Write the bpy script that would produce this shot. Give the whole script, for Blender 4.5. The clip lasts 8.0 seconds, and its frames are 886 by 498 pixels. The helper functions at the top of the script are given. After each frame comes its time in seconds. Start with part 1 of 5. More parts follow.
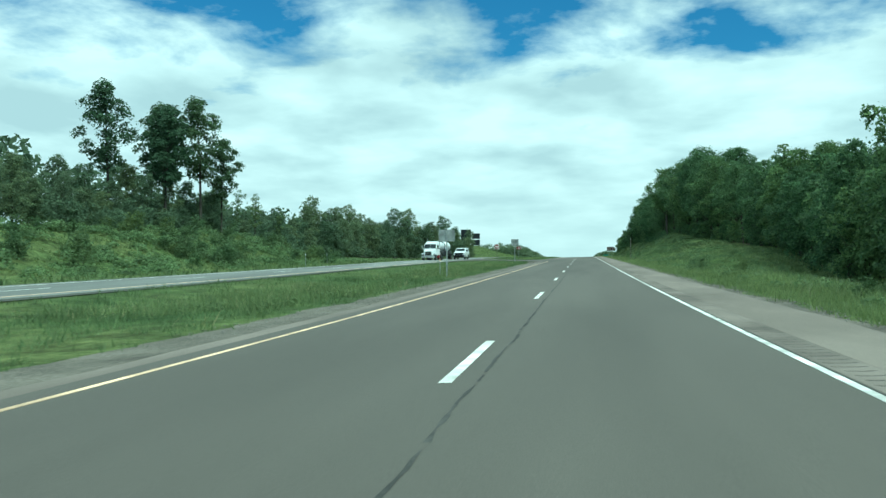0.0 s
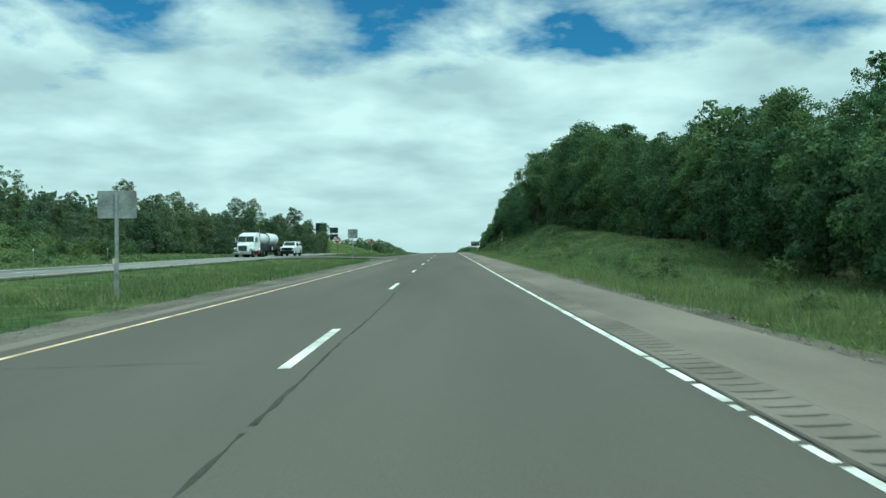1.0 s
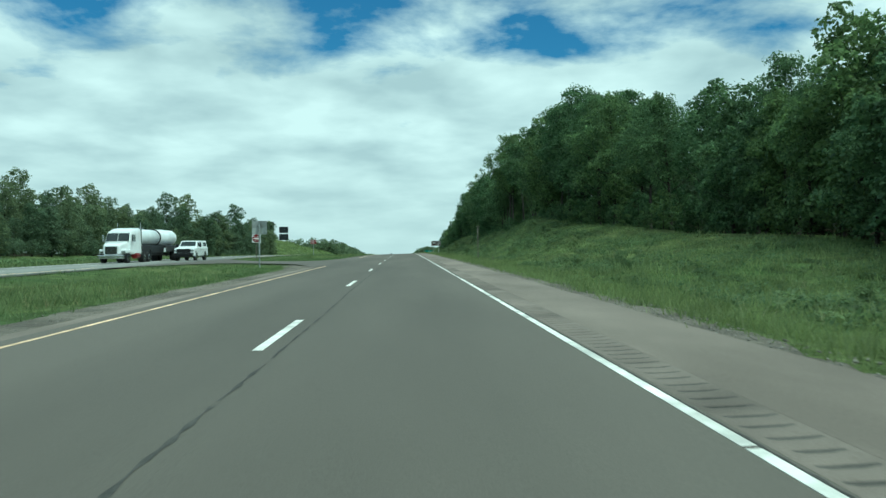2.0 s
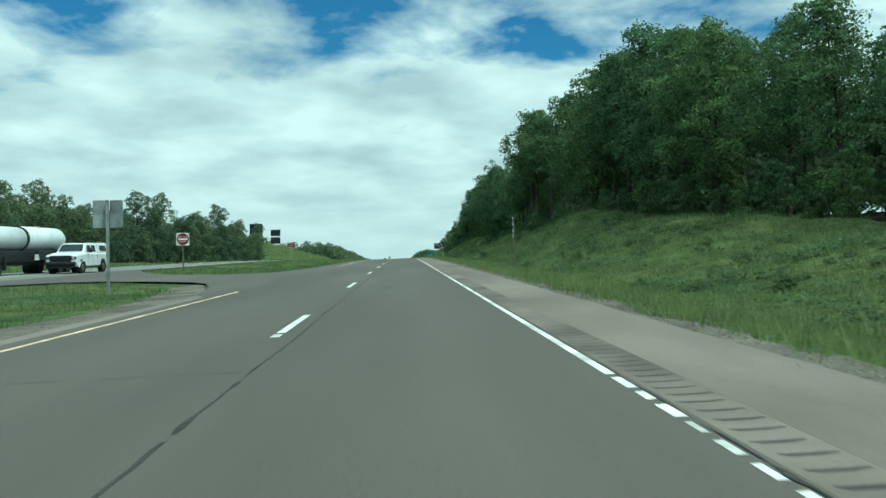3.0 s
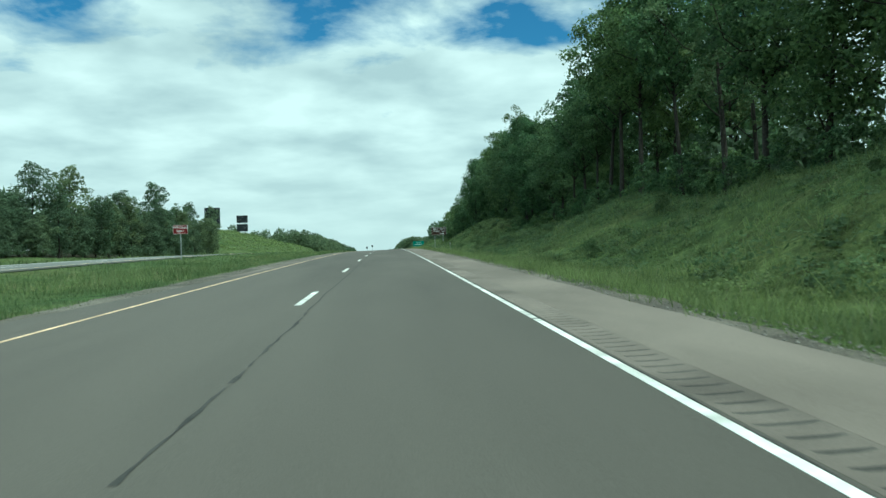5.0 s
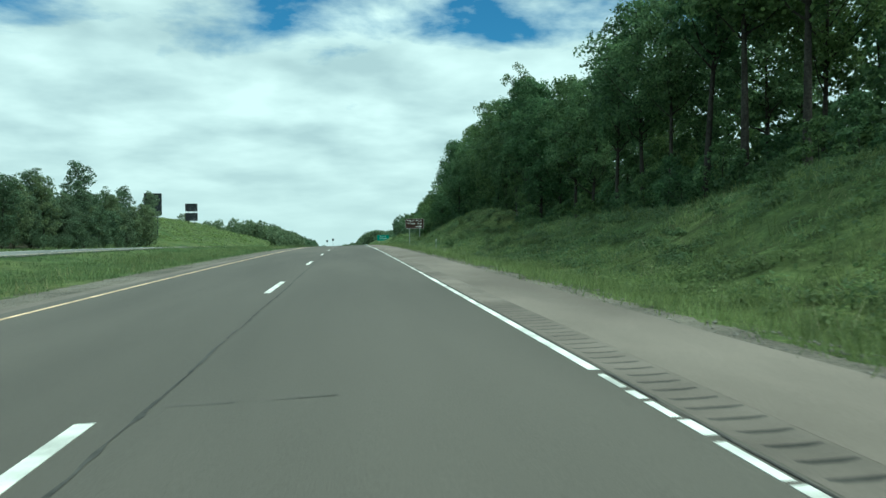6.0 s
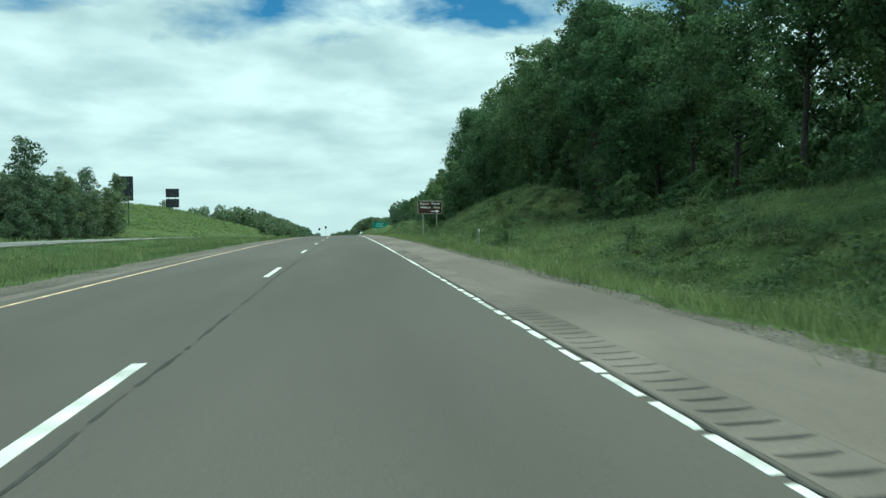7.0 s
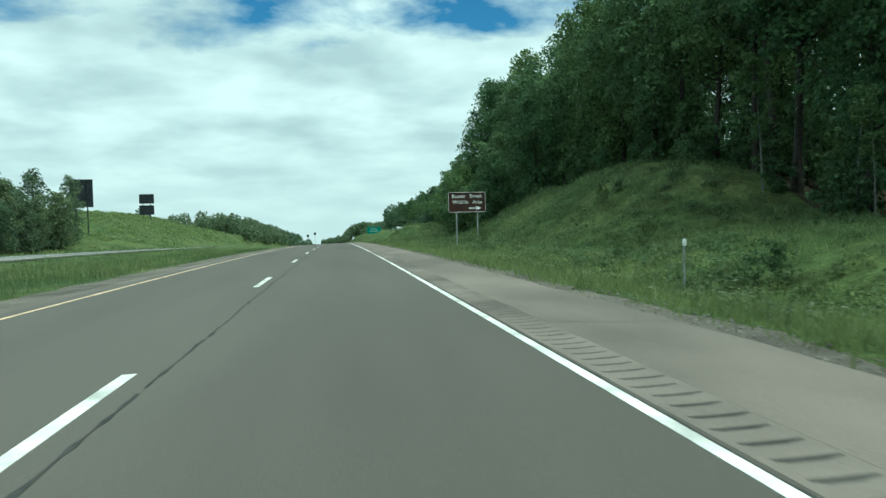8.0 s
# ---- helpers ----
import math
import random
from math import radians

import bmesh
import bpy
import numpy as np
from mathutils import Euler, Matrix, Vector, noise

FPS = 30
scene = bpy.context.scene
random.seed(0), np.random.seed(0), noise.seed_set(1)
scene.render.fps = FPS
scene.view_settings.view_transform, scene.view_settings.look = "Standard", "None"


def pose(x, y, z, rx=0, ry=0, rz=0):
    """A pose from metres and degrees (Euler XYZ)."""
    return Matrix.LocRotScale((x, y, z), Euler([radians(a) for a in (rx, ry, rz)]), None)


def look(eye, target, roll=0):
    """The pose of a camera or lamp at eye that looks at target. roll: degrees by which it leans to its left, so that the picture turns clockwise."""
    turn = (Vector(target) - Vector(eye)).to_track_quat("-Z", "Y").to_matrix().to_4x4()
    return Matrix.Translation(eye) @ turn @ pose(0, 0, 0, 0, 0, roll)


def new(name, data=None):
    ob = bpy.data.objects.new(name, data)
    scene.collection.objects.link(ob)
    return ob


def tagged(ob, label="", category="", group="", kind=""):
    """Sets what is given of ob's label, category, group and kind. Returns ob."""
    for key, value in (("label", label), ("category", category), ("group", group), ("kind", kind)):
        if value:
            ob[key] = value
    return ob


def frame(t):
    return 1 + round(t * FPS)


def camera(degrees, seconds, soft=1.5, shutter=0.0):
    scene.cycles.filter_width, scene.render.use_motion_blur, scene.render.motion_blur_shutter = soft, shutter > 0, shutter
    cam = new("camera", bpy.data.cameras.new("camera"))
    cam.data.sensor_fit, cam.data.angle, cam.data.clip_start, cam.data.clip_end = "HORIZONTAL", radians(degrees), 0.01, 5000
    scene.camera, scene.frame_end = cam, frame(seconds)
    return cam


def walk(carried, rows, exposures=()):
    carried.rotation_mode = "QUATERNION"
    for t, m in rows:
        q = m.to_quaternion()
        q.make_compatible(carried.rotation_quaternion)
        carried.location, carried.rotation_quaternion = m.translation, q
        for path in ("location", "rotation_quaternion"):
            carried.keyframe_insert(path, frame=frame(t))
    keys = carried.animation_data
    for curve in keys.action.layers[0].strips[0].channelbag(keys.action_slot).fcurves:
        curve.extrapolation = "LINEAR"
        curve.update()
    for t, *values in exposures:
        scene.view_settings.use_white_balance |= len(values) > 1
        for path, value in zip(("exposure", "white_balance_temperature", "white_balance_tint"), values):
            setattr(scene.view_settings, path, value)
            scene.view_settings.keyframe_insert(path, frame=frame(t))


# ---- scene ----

# ---- camera ----
cam = camera(57.4, 8.0, soft=1.45, shutter=0.06)
PATH = [
    (0.0, pose(1.340, -7.756, 2.449, 90.325, 0.341, 9.854)),
    (0.5, pose(1.460, 7.069, 2.385, 90.031, 0.806, 5.107)),
    (1.0, pose(1.647, 22.368, 2.369, 89.950, 0.295, 0.279)),
    (1.5, pose(1.715, 37.053, 2.390, 89.866, 0.035, -2.260)),
    (3.0, pose(1.856, 79.865, 2.508, 90.138, 0.872, -2.775)),
    (3.5, pose(1.894, 94.531, 2.542, 89.864, 0.582, -2.168)),
    (4.0, pose(1.873, 108.871, 2.573, 89.395, 0.890, -2.153)),
    (4.5, pose(1.778, 122.880, 2.600, 89.240, 1.396, -2.737)),
    (6.0, pose(1.702, 166.204, 2.639, 88.757, 0.302, -6.514)),
    (6.5, pose(1.773, 180.467, 2.626, 88.125, 0.234, -6.875)),
    (7.0, pose(1.790, 194.811, 2.596, 87.836, 0.423, -6.899)),
    (7.5, pose(1.852, 209.988, 2.542, 87.840, 1.315, -7.235)),
    (8.0, pose(1.839, 225.183, 2.462, 88.085, 1.410, -7.509)),
]
walk(cam, PATH, [(0.0, 0.34, 5250, -32), (0.5, 0.24, 5250, -32), (1.0, 0.10, 5380, -30), (3.0, 0.14, 5450, -28), (8.0, 0.24, 5580, -26)])

# ---- light ----
SUN_EL, SUN_AZ = 58.0, 128.0          # height, compass turn from +y towards +x
world = bpy.data.worlds.new("sky")
scene.world = world
world.use_nodes = True
nt = world.node_tree
nt.nodes.clear()


def node(tree, kind, **kw):
    n = tree.nodes.new(kind)
    for k, v in kw.items():
        if k == "inputs":
            for name, val in v.items():
                n.inputs[name].default_value = val
        elif k == "operation":
            n.operation = v
        elif k == "blend_type":
            n.blend_type = v
        elif k == "data_type":
            n.data_type = v
        elif k == "sky_type":
            n.sky_type = v
        elif k == "noise_dimensions":
            n.noise_dimensions = v
    return n


def ramp(tree, stops):
    n = tree.nodes.new("ShaderNodeValToRGB")
    el = n.color_ramp.elements
    while len(el) < len(stops):
        el.new(0.5)
    for e, (p, c) in zip(el, stops):
        e.position = p
        e.color = (c, c, c, 1) if isinstance(c, (int, float)) else (*c, 1)
    return n


def build_sky():
    L = nt.links.new
    out = node(nt, "ShaderNodeOutputWorld")
    bg = node(nt, "ShaderNodeBackground", inputs={"Strength": 1.0})
    sky = node(nt, "ShaderNodeTexSky", sky_type="NISHITA")
    sky.sun_disc = False
    sky.sun_elevation, sky.sun_rotation = radians(SUN_EL), radians(SUN_AZ)
    sky.air_density, sky.dust_density, sky.ozone_density = 1.0, 0.6, 2.0
    dim = node(nt, "ShaderNodeMix", data_type="RGBA", blend_type="MULTIPLY")
    dim.inputs[0].default_value = 1.0
    dim.inputs[7].default_value = (0.035, 0.063, 0.083, 1)
    L(sky.outputs[0], dim.inputs[6])
    tc = node(nt, "ShaderNodeTexCoord")
    sep = node(nt, "ShaderNodeSeparateXYZ")
    L(tc.outputs["Generated"], sep.inputs[0])
    zz = node(nt, "ShaderNodeMath", operation="MAXIMUM", inputs={1: 0.0})
    L(sep.outputs[2], zz.inputs[0])
    za = node(nt, "ShaderNodeMath", operation="ADD", inputs={1: 0.20})
    L(zz.outputs[0], za.inputs[0])
    px = node(nt, "ShaderNodeMath", operation="DIVIDE")
    py = node(nt, "ShaderNodeMath", operation="DIVIDE")
    L(sep.outputs[0], px.inputs[0]), L(za.outputs[0], px.inputs[1])
    L(sep.outputs[1], py.inputs[0]), L(za.outputs[0], py.inputs[1])
    com = node(nt, "ShaderNodeCombineXYZ", inputs={2: 3.7})
    L(px.outputs[0], com.inputs[0]), L(py.outputs[0], com.inputs[1])
    big = node(nt, "ShaderNodeTexNoise", inputs={"Scale": 2.9, "Detail": 8.0, "Roughness": 0.56, "Distortion": 0.2})
    L(com.outputs[0], big.inputs["Vector"])
    # cover thins with height
    high = ramp(nt, [(0.16, 0.36), (0.205, 0.20), (0.24, 0.03), (0.285, -0.17), (0.36, -0.04), (0.60, 0.14)])
    L(sep.outputs[2], high.inputs[0])
    cov = node(nt, "ShaderNodeMath", operation="ADD")
    L(big.outputs["Fac"], cov.inputs[0]), L(high.outputs[0], cov.inputs[1])
    mask = ramp(nt, [(0.42, 0.0), (0.66, 1.0)])
    L(cov.outputs[0], mask.inputs[0])
    shade = node(nt, "ShaderNodeTexNoise", inputs={"Scale": 2.5, "Detail": 6.0, "Roughness": 0.48, "Distortion": 0.1})
    L(com.outputs[0], shade.inputs["Vector"])
    col = ramp(nt, [(0.34, (0.50, 0.54, 0.59)), (0.47, (0.63, 0.66, 0.70)), (0.64, (0.81, 0.825, 0.855))])
    L(shade.outputs["Fac"], col.inputs[0])
    # cloud is brighter overhead than low down
    over = node(nt, "ShaderNodeMapRange", inputs={1: 0.32, 2: 0.85, 3: 1.0, 4: 1.7})
    L(sep.outputs[2], over.inputs[0])
    lit = node(nt, "ShaderNodeMix", data_type="RGBA", blend_type="MULTIPLY")
    lit.inputs[0].default_value = 1.0
    L(col.outputs[0], lit.inputs[6]), L(over.outputs[0], lit.inputs[7])
    # even grey-white veil near the horizon
    veil = node(nt, "ShaderNodeMapRange", inputs={1: 0.0, 2: 0.13, 3: 0.8, 4: 0.0})
    L(sep.outputs[2], veil.inputs[0])
    soft = node(nt, "ShaderNodeMix", data_type="RGBA")
    soft.inputs[7].default_value = (0.65, 0.675, 0.70, 1)
    L(veil.outputs[0], soft.inputs[0]), L(lit.outputs[2], soft.inputs[6])
    low = node(nt, "ShaderNodeMath", operation="MAXIMUM")
    L(mask.outputs[0], low.inputs[0]), L(veil.outputs[0], low.inputs[1])
    mix = node(nt, "ShaderNodeMix", data_type="RGBA")
    L(low.outputs[0], mix.inputs[0]), L(dim.outputs[2], mix.inputs[6]), L(soft.outputs[2], mix.inputs[7])
    L(mix.outputs[2], bg.inputs[0])
    L(bg.outputs[0], out.inputs[0])


build_sky()
sun = new("sun", bpy.data.lights.new("sun", "SUN"))
sun.data.energy, sun.data.angle, sun.data.color = 2.8, radians(20), (1.0, 0.95, 0.86)
a = radians(SUN_AZ)
sun_dir = Vector((math.sin(a) * math.cos(radians(SUN_EL)), math.cos(a) * math.cos(radians(SUN_EL)), math.sin(radians(SUN_EL))))
sun.matrix_world = look(sun_dir * 300, (0, 0, 0))

# ---- materials ----


def material(name, rough=0.8, metal=0.0, spec=0.3):
    m = bpy.data.materials.new(name)
    m.use_nodes = True
    b = m.node_tree.nodes["Principled BSDF"]
    b.inputs["Roughness"].default_value = rough
    b.inputs["Metallic"].default_value = metal
    b.inputs["Specular IOR Level"].default_value = spec
    return m, m.node_tree, b


def noise_tex(t, scale, detail=4.0, rough=0.6, stretch=None):
    tc = node(t, "ShaderNodeTexCoord")
    n = node(t, "ShaderNodeTexNoise", inputs={"Scale": scale, "Detail": detail, "Roughness": rough})
    if stretch:
        mp = node(t, "ShaderNodeMapping", inputs={"Scale": stretch})
        t.links.new(tc.outputs["Object"], mp.inputs[0])
        t.links.new(mp.outputs[0], n.inputs["Vector"])
    else:
        t.links.new(tc.outputs["Object"], n.inputs["Vector"])
    return n


def mixed(t, kind, fac, a, b):
    m = node(t, "ShaderNodeMix", data_type="RGBA", blend_type=kind)
    for sock, v in ((m.inputs[0], fac), (m.inputs[6], a), (m.inputs[7], b)):
        if hasattr(v, "links"):
            t.links.new(v, sock)
        elif isinstance(v, (int, float)):
            sock.default_value = v
        else:
            sock.default_value = (*v, 1)
    return m.outputs[2]


def bump(t, b, height, strength=0.4, dist=0.01):
    n = node(t, "ShaderNodeBump", inputs={"Strength": strength, "Distance": dist})
    t.links.new(height, n.inputs["Height"])
    t.links.new(n.outputs[0], b.inputs["Normal"])


def speckled(name, dark, light, grain, patch, rough=0.85, stretch=None, strength=0.5, spec=0.25, metal=0.0, dist=0.01, blotch=1.0):
    """Two colours mixed by a fine grain and wide patches."""
    m, t, b = material(name, rough, metal, spec)
    fine = noise_tex(t, grain, 3.0, 0.7)
    wide = noise_tex(t, patch, 4.0, 0.55, stretch)
    r1 = ramp(t, [(0.3, 0.0), (0.7, 1.0)])
    t.links.new(fine.outputs["Fac"], r1.inputs[0])
    r2 = ramp(t, [(0.35, 1 - 0.38 * blotch), (0.65, 1 + 0.25 * blotch)])
    t.links.new(wide.outputs["Fac"], r2.inputs[0])
    c = mixed(t, "MIX", r1.outputs[0], dark, light)
    c = mixed(t, "MULTIPLY", 1.0, c, r2.outputs[0])
    t.links.new(c, b.inputs["Base Color"])
    bump(t, b, fine.outputs["Fac"], strength, dist)
    return m


ASPHALT = speckled("asphalt", (0.077, 0.066, 0.055), (0.133, 0.115, 0.098), 90.0, 0.35, 0.85, (1.0, 0.12, 1.0), 0.35, 0.3, blotch=0.45)
SHOULDER = speckled("shoulder_asphalt", (0.146, 0.118, 0.099), (0.236, 0.195, 0.166), 70.0, 0.4, 0.9, (1.0, 0.35, 1.0), 0.4, 0.2, blotch=0.7)
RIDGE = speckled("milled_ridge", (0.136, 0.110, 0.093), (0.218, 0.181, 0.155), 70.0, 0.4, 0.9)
# Darker mix for the groove floors, used on the kerbs too.
GROOVE = speckled("groove_kerb_dark", (0.045, 0.040, 0.035), (0.092, 0.081, 0.072), 60.0, 0.8, 0.9)
OLD_ROAD = speckled("old_pavement", (0.14, 0.137, 0.126), (0.225, 0.218, 0.20), 60.0, 0.2, 0.9, (1.0, 0.15, 1.0))
GRAVEL = speckled("gravel", (0.085, 0.072, 0.058), (0.225, 0.195, 0.161), 22.0, 0.5, 0.95, None, 1.0, 0.2, 0.0, 0.04)
SEAM = speckled("worn_seam", (0.034, 0.031, 0.028), (0.080, 0.074, 0.066), 25.0, 1.2, 0.85)
TAR = speckled("tar_seal", (0.018, 0.018, 0.018), (0.045, 0.045, 0.043), 40.0, 1.0, 0.6)
STONE = speckled("pebble", (0.10, 0.09, 0.079), (0.28, 0.255, 0.225), 9.0, 3.0, 0.9)
WHITE_PAINT = speckled("white_road_paint", (0.66, 0.63, 0.58), (0.82, 0.79, 0.73), 45.0, 1.5, 0.7)
YELLOW_PAINT = speckled("yellow_road_paint", (0.72, 0.47, 0.28), (0.84, 0.60, 0.40), 45.0, 1.5, 0.7)
STEEL = speckled("galvanised_steel", (0.30, 0.31, 0.31), (0.44, 0.45, 0.45), 30.0, 2.0, 0.5, None, 0.1, 0.4, 0.6)
SIGN_BACK = speckled("aluminium_back", (0.27, 0.28, 0.275), (0.36, 0.37, 0.365), 12.0, 1.5, 0.55, None, 0.05, 0.4, 0.3)
WEATHERED = speckled("weathered_wood", (0.10, 0.085, 0.07), (0.22, 0.19, 0.16), 14.0, 1.2, 0.9)
BLACK_WOOD = speckled("dark_board", (0.014, 0.017, 0.021), (0.032, 0.036, 0.042), 6.0, 0.8, 0.8)
SIGN_WHITE = speckled("sign_white", (0.70, 0.71, 0.70), (0.82, 0.82, 0.81), 20.0, 1.5, 0.5)
SIGN_RED = speckled("sign_red", (0.155, 0.012, 0.016), (0.22, 0.018, 0.022), 20.0, 1.5, 0.5)
SIGN_BROWN = speckled("sign_brown", (0.034, 0.016, 0.012), (0.052, 0.024, 0.017), 15.0, 1.5, 0.5)
SIGN_GREEN = speckled("sign_green", (0.015, 0.15, 0.11), (0.022, 0.21, 0.155), 15.0, 1.5, 0.5)
SIGN_BLACK = speckled("sign_black", (0.012, 0.012, 0.012), (0.03, 0.03, 0.03), 15.0, 1.5, 0.5)
CAR_WHITE = speckled("white_car_paint", (0.72, 0.73, 0.73), (0.80, 0.81, 0.81), 3.0, 0.6, 0.25, None, 0.02, 0.5, blotch=0.15)
TANK_WHITE = speckled("tank_white", (0.68, 0.70, 0.70), (0.80, 0.81, 0.81), 2.0, 0.5, 0.3, None, 0.02, 0.5, blotch=0.2)
RUBBER = speckled("rubber", (0.012, 0.012, 0.012), (0.03, 0.03, 0.03), 30.0, 2.0, 0.8)
DARK_METAL = speckled("dark_metal", (0.02, 0.02, 0.022), (0.05, 0.05, 0.052), 20.0, 1.0, 0.5, None, 0.1, 0.4, 0.5)
CHROME = speckled("chrome", (0.55, 0.56, 0.57), (0.65, 0.66, 0.67), 9.0, 1.0, 0.15, None, 0.02, 0.5, 1.0)
BARK = speckled("bark", (0.030, 0.027, 0.023), (0.085, 0.075, 0.065), 6.0, 1.0, 0.95, (3, 3, 0.5), 1.0, 0.1, 0.0, 0.05)
PALE_BARK = speckled("pale_bark", (0.11, 0.11, 0.10), (0.26, 0.255, 0.24), 9.0, 1.5, 0.9, (2, 2, 6), 0.5, 0.1)
GLASS, _t, _b = material("dark_glass", 0.05, 0.0, 0.6)
_b.inputs["Base Color"].default_value = (0.045, 0.06, 0.066, 1)


def grass_ground():
    m, t, b = material("meadow_soil_and_grass", 0.95, 0.0, 0.1)
    fine = noise_tex(t, 5.0, 5.0, 0.7)
    wide = noise_tex(t, 0.12, 5.0, 0.6)
    mid = noise_tex(t, 0.9, 4.0, 0.6)
    r = ramp(t, [(0.30, (0.058, 0.076, 0.033)), (0.55, (0.108, 0.138, 0.058)), (0.75, (0.175, 0.200, 0.090))])
    t.links.new(fine.outputs["Fac"], r.inputs[0])
    r2 = ramp(t, [(0.33, (0.62, 0.78, 0.6)), (0.67, (1.3, 1.16, 1.0))])
    t.links.new(wide.outputs["Fac"], r2.inputs[0])
    r3 = ramp(t, [(0.32, 0.5), (0.7, 1.4)])
    t.links.new(mid.outputs["Fac"], r3.inputs[0])
    c = mixed(t, "MULTIPLY", 1.0, r.outputs[0], r2.outputs[0])
    c = mixed(t, "MULTIPLY", 1.0, c, r3.outputs[0])
    t.links.new(c, b.inputs["Base Color"])
    bump(t, b, fine.outputs["Fac"], 1.0, 0.15)
    return m


GRASS_GROUND = grass_ground()
LITTER = speckled("forest_litter", (0.030, 0.028, 0.018), (0.075, 0.065, 0.040), 4.0, 0.4, 0.95, None, 1.0, 0.1, 0.0, 0.1)


def leafy(name, dark, light, trans=0.35, island=True):
    m = bpy.data.materials.new(name)
    m.use_nodes = True
    t = m.node_tree
    b = t.nodes["Principled BSDF"]
    b.inputs["Roughness"].default_value = 0.6
    b.inputs["Specular IOR Level"].default_value = 0.25
    geo = node(t, "ShaderNodeNewGeometry")
    info = node(t, "ShaderNodeObjectInfo")
    c = mixed(t, "MIX", geo.outputs["Random Per Island"], dark, light)
    r = ramp(t, [(0.0, (0.72, 0.80, 0.75)), (0.5, (1.0, 1.0, 1.0)), (1.0, (1.2, 1.12, 0.92))])
    t.links.new(info.outputs["Random"], r.inputs[0])
    c = mixed(t, "MULTIPLY", 1.0, c, r.outputs[0])
    wide = noise_tex(t, 0.5, 2.0)
    r2 = ramp(t, [(0.35, 0.7), (0.65, 1.25)])
    t.links.new(wide.outputs["Fac"], r2.inputs[0])
    c = mixed(t, "MULTIPLY", 1.0, c, r2.outputs[0])
    t.links.new(c, b.inputs["Base Color"])
    tr = node(t, "ShaderNodeBsdfTranslucent")
    t.links.new(c, tr.inputs[0])
    mx = node(t, "ShaderNodeMixShader", inputs={0: trans})
    t.links.new(b.outputs[0], mx.inputs[1]), t.links.new(tr.outputs[0], mx.inputs[2])
    t.links.new(mx.outputs[0], t.nodes["Material Output"].inputs[0])
    return m


LEAF = leafy("leaves", (0.064, 0.112, 0.054), (0.180, 0.262, 0.118), 0.56)
LEAF_PALE = leafy("pale_leaves", (0.088, 0.132, 0.058), (0.165, 0.215, 0.098), 0.5)
LEAF_BRIGHT = leafy("bright_leaves", (0.125, 0.180, 0.072), (0.215, 0.275, 0.122), 0.5)
# Distance haze is mixed into this leaf colour: paler and greyer than LEAF.
LEAF_FAR = leafy("grey_green_hazed_leaves", (0.100, 0.142, 0.082), (0.175, 0.220, 0.130), 0.48)
LEAF_DARK = leafy("dark_needles", (0.055, 0.090, 0.050), (0.10, 0.150, 0.080), 0.4)
BLADE = leafy("grass_blades", (0.112, 0.154, 0.062), (0.204, 0.252, 0.110), 0.56)
BLADE_DRY = leafy("dry_stems", (0.22, 0.21, 0.12), (0.36, 0.34, 0.20), 0.3)

# ---- helpers ----


def smooth(a, b, x):
    u = min(max((x - a) / (b - a), 0.0), 1.0)
    return u * u * (3 - 2 * u)


def part(name, bm, mat, parent=None, label=""):
    me = bpy.data.meshes.new(name)
    bm.to_mesh(me)
    bm.free()
    me.materials.append(mat)
    ob = new(name, me)
    if parent:
        ob.parent = parent
    return tagged(ob, label)


def mesh_part(name, verts, faces, mat, parent=None, label="", shade=False):
    me = bpy.data.meshes.new(name)
    me.from_pydata([tuple(v) for v in verts], [], [tuple(f) for f in faces])
    me.materials.append(mat)
    if shade:
        me.polygons.foreach_set("use_smooth", [True] * len(me.polygons))
    ob = new(name, me)
    if parent:
        ob.parent = parent
    return tagged(ob, label)


def box(bm, x0, y0, z0, x1, y1, z1, bevel=0.0):
    r = bmesh.ops.create_cube(bm, size=1.0, matrix=Matrix.LocRotScale(((x0 + x1) / 2, (y0 + y1) / 2, (z0 + z1) / 2), None, (abs(x1 - x0), abs(y1 - y0), abs(z1 - z0))))
    if bevel:
        edges = {e for v in r["verts"] for e in v.link_edges}
        bmesh.ops.bevel(bm, geom=list(edges), offset=bevel, segments=2, affect="EDGES", profile=0.5)
    return bm


def boxed(*a, bevel=0.0):
    return box(bmesh.new(), *a, bevel=bevel)


def cyl(bm, p, q, r0, r1=None, n=12):
    p, q = Vector(p), Vector(q)
    d = q - p
    m = Matrix.Translation((p + q) / 2) @ d.to_track_quat("Z", "Y").to_matrix().to_4x4()
    bmesh.ops.create_cone(bm, cap_ends=True, segments=n, radius1=r0, radius2=r0 if r1 is None else r1, depth=d.length, matrix=m)
    return bm


def empty(name, m=None):
    e = new(name)
    if m is not None:
        e.matrix_basis = m
    return e


# ---- the lie of the land ----
# height of the road's crown along its length: knots every 40 m from -40
KNOTS = [1.55, 1.19, 1.18, 1.29, 1.37, 1.42, 1.36, 1.13, 0.68, 0.03, -0.72, -1.62, -2.78, -3.98]


def crown(y):
    if y <= -40:
        return KNOTS[0]
    u = (y + 40) / 40
    if u >= 13:
        return KNOTS[13] - 0.0295 * (y - 480)
    i = int(u)
    t = u - i
    k = lambda j: KNOTS[min(max(j, 0), 13)]
    p0, p1, p2, p3 = k(i - 1), k(i), k(i + 1), k(i + 2)
    return 0.5 * (2 * p1 + (p2 - p0) * t + (2 * p0 - 5 * p1 + 4 * p2 - p3) * t * t + (3 * p1 - p0 - 3 * p2 + p3) * t ** 3)


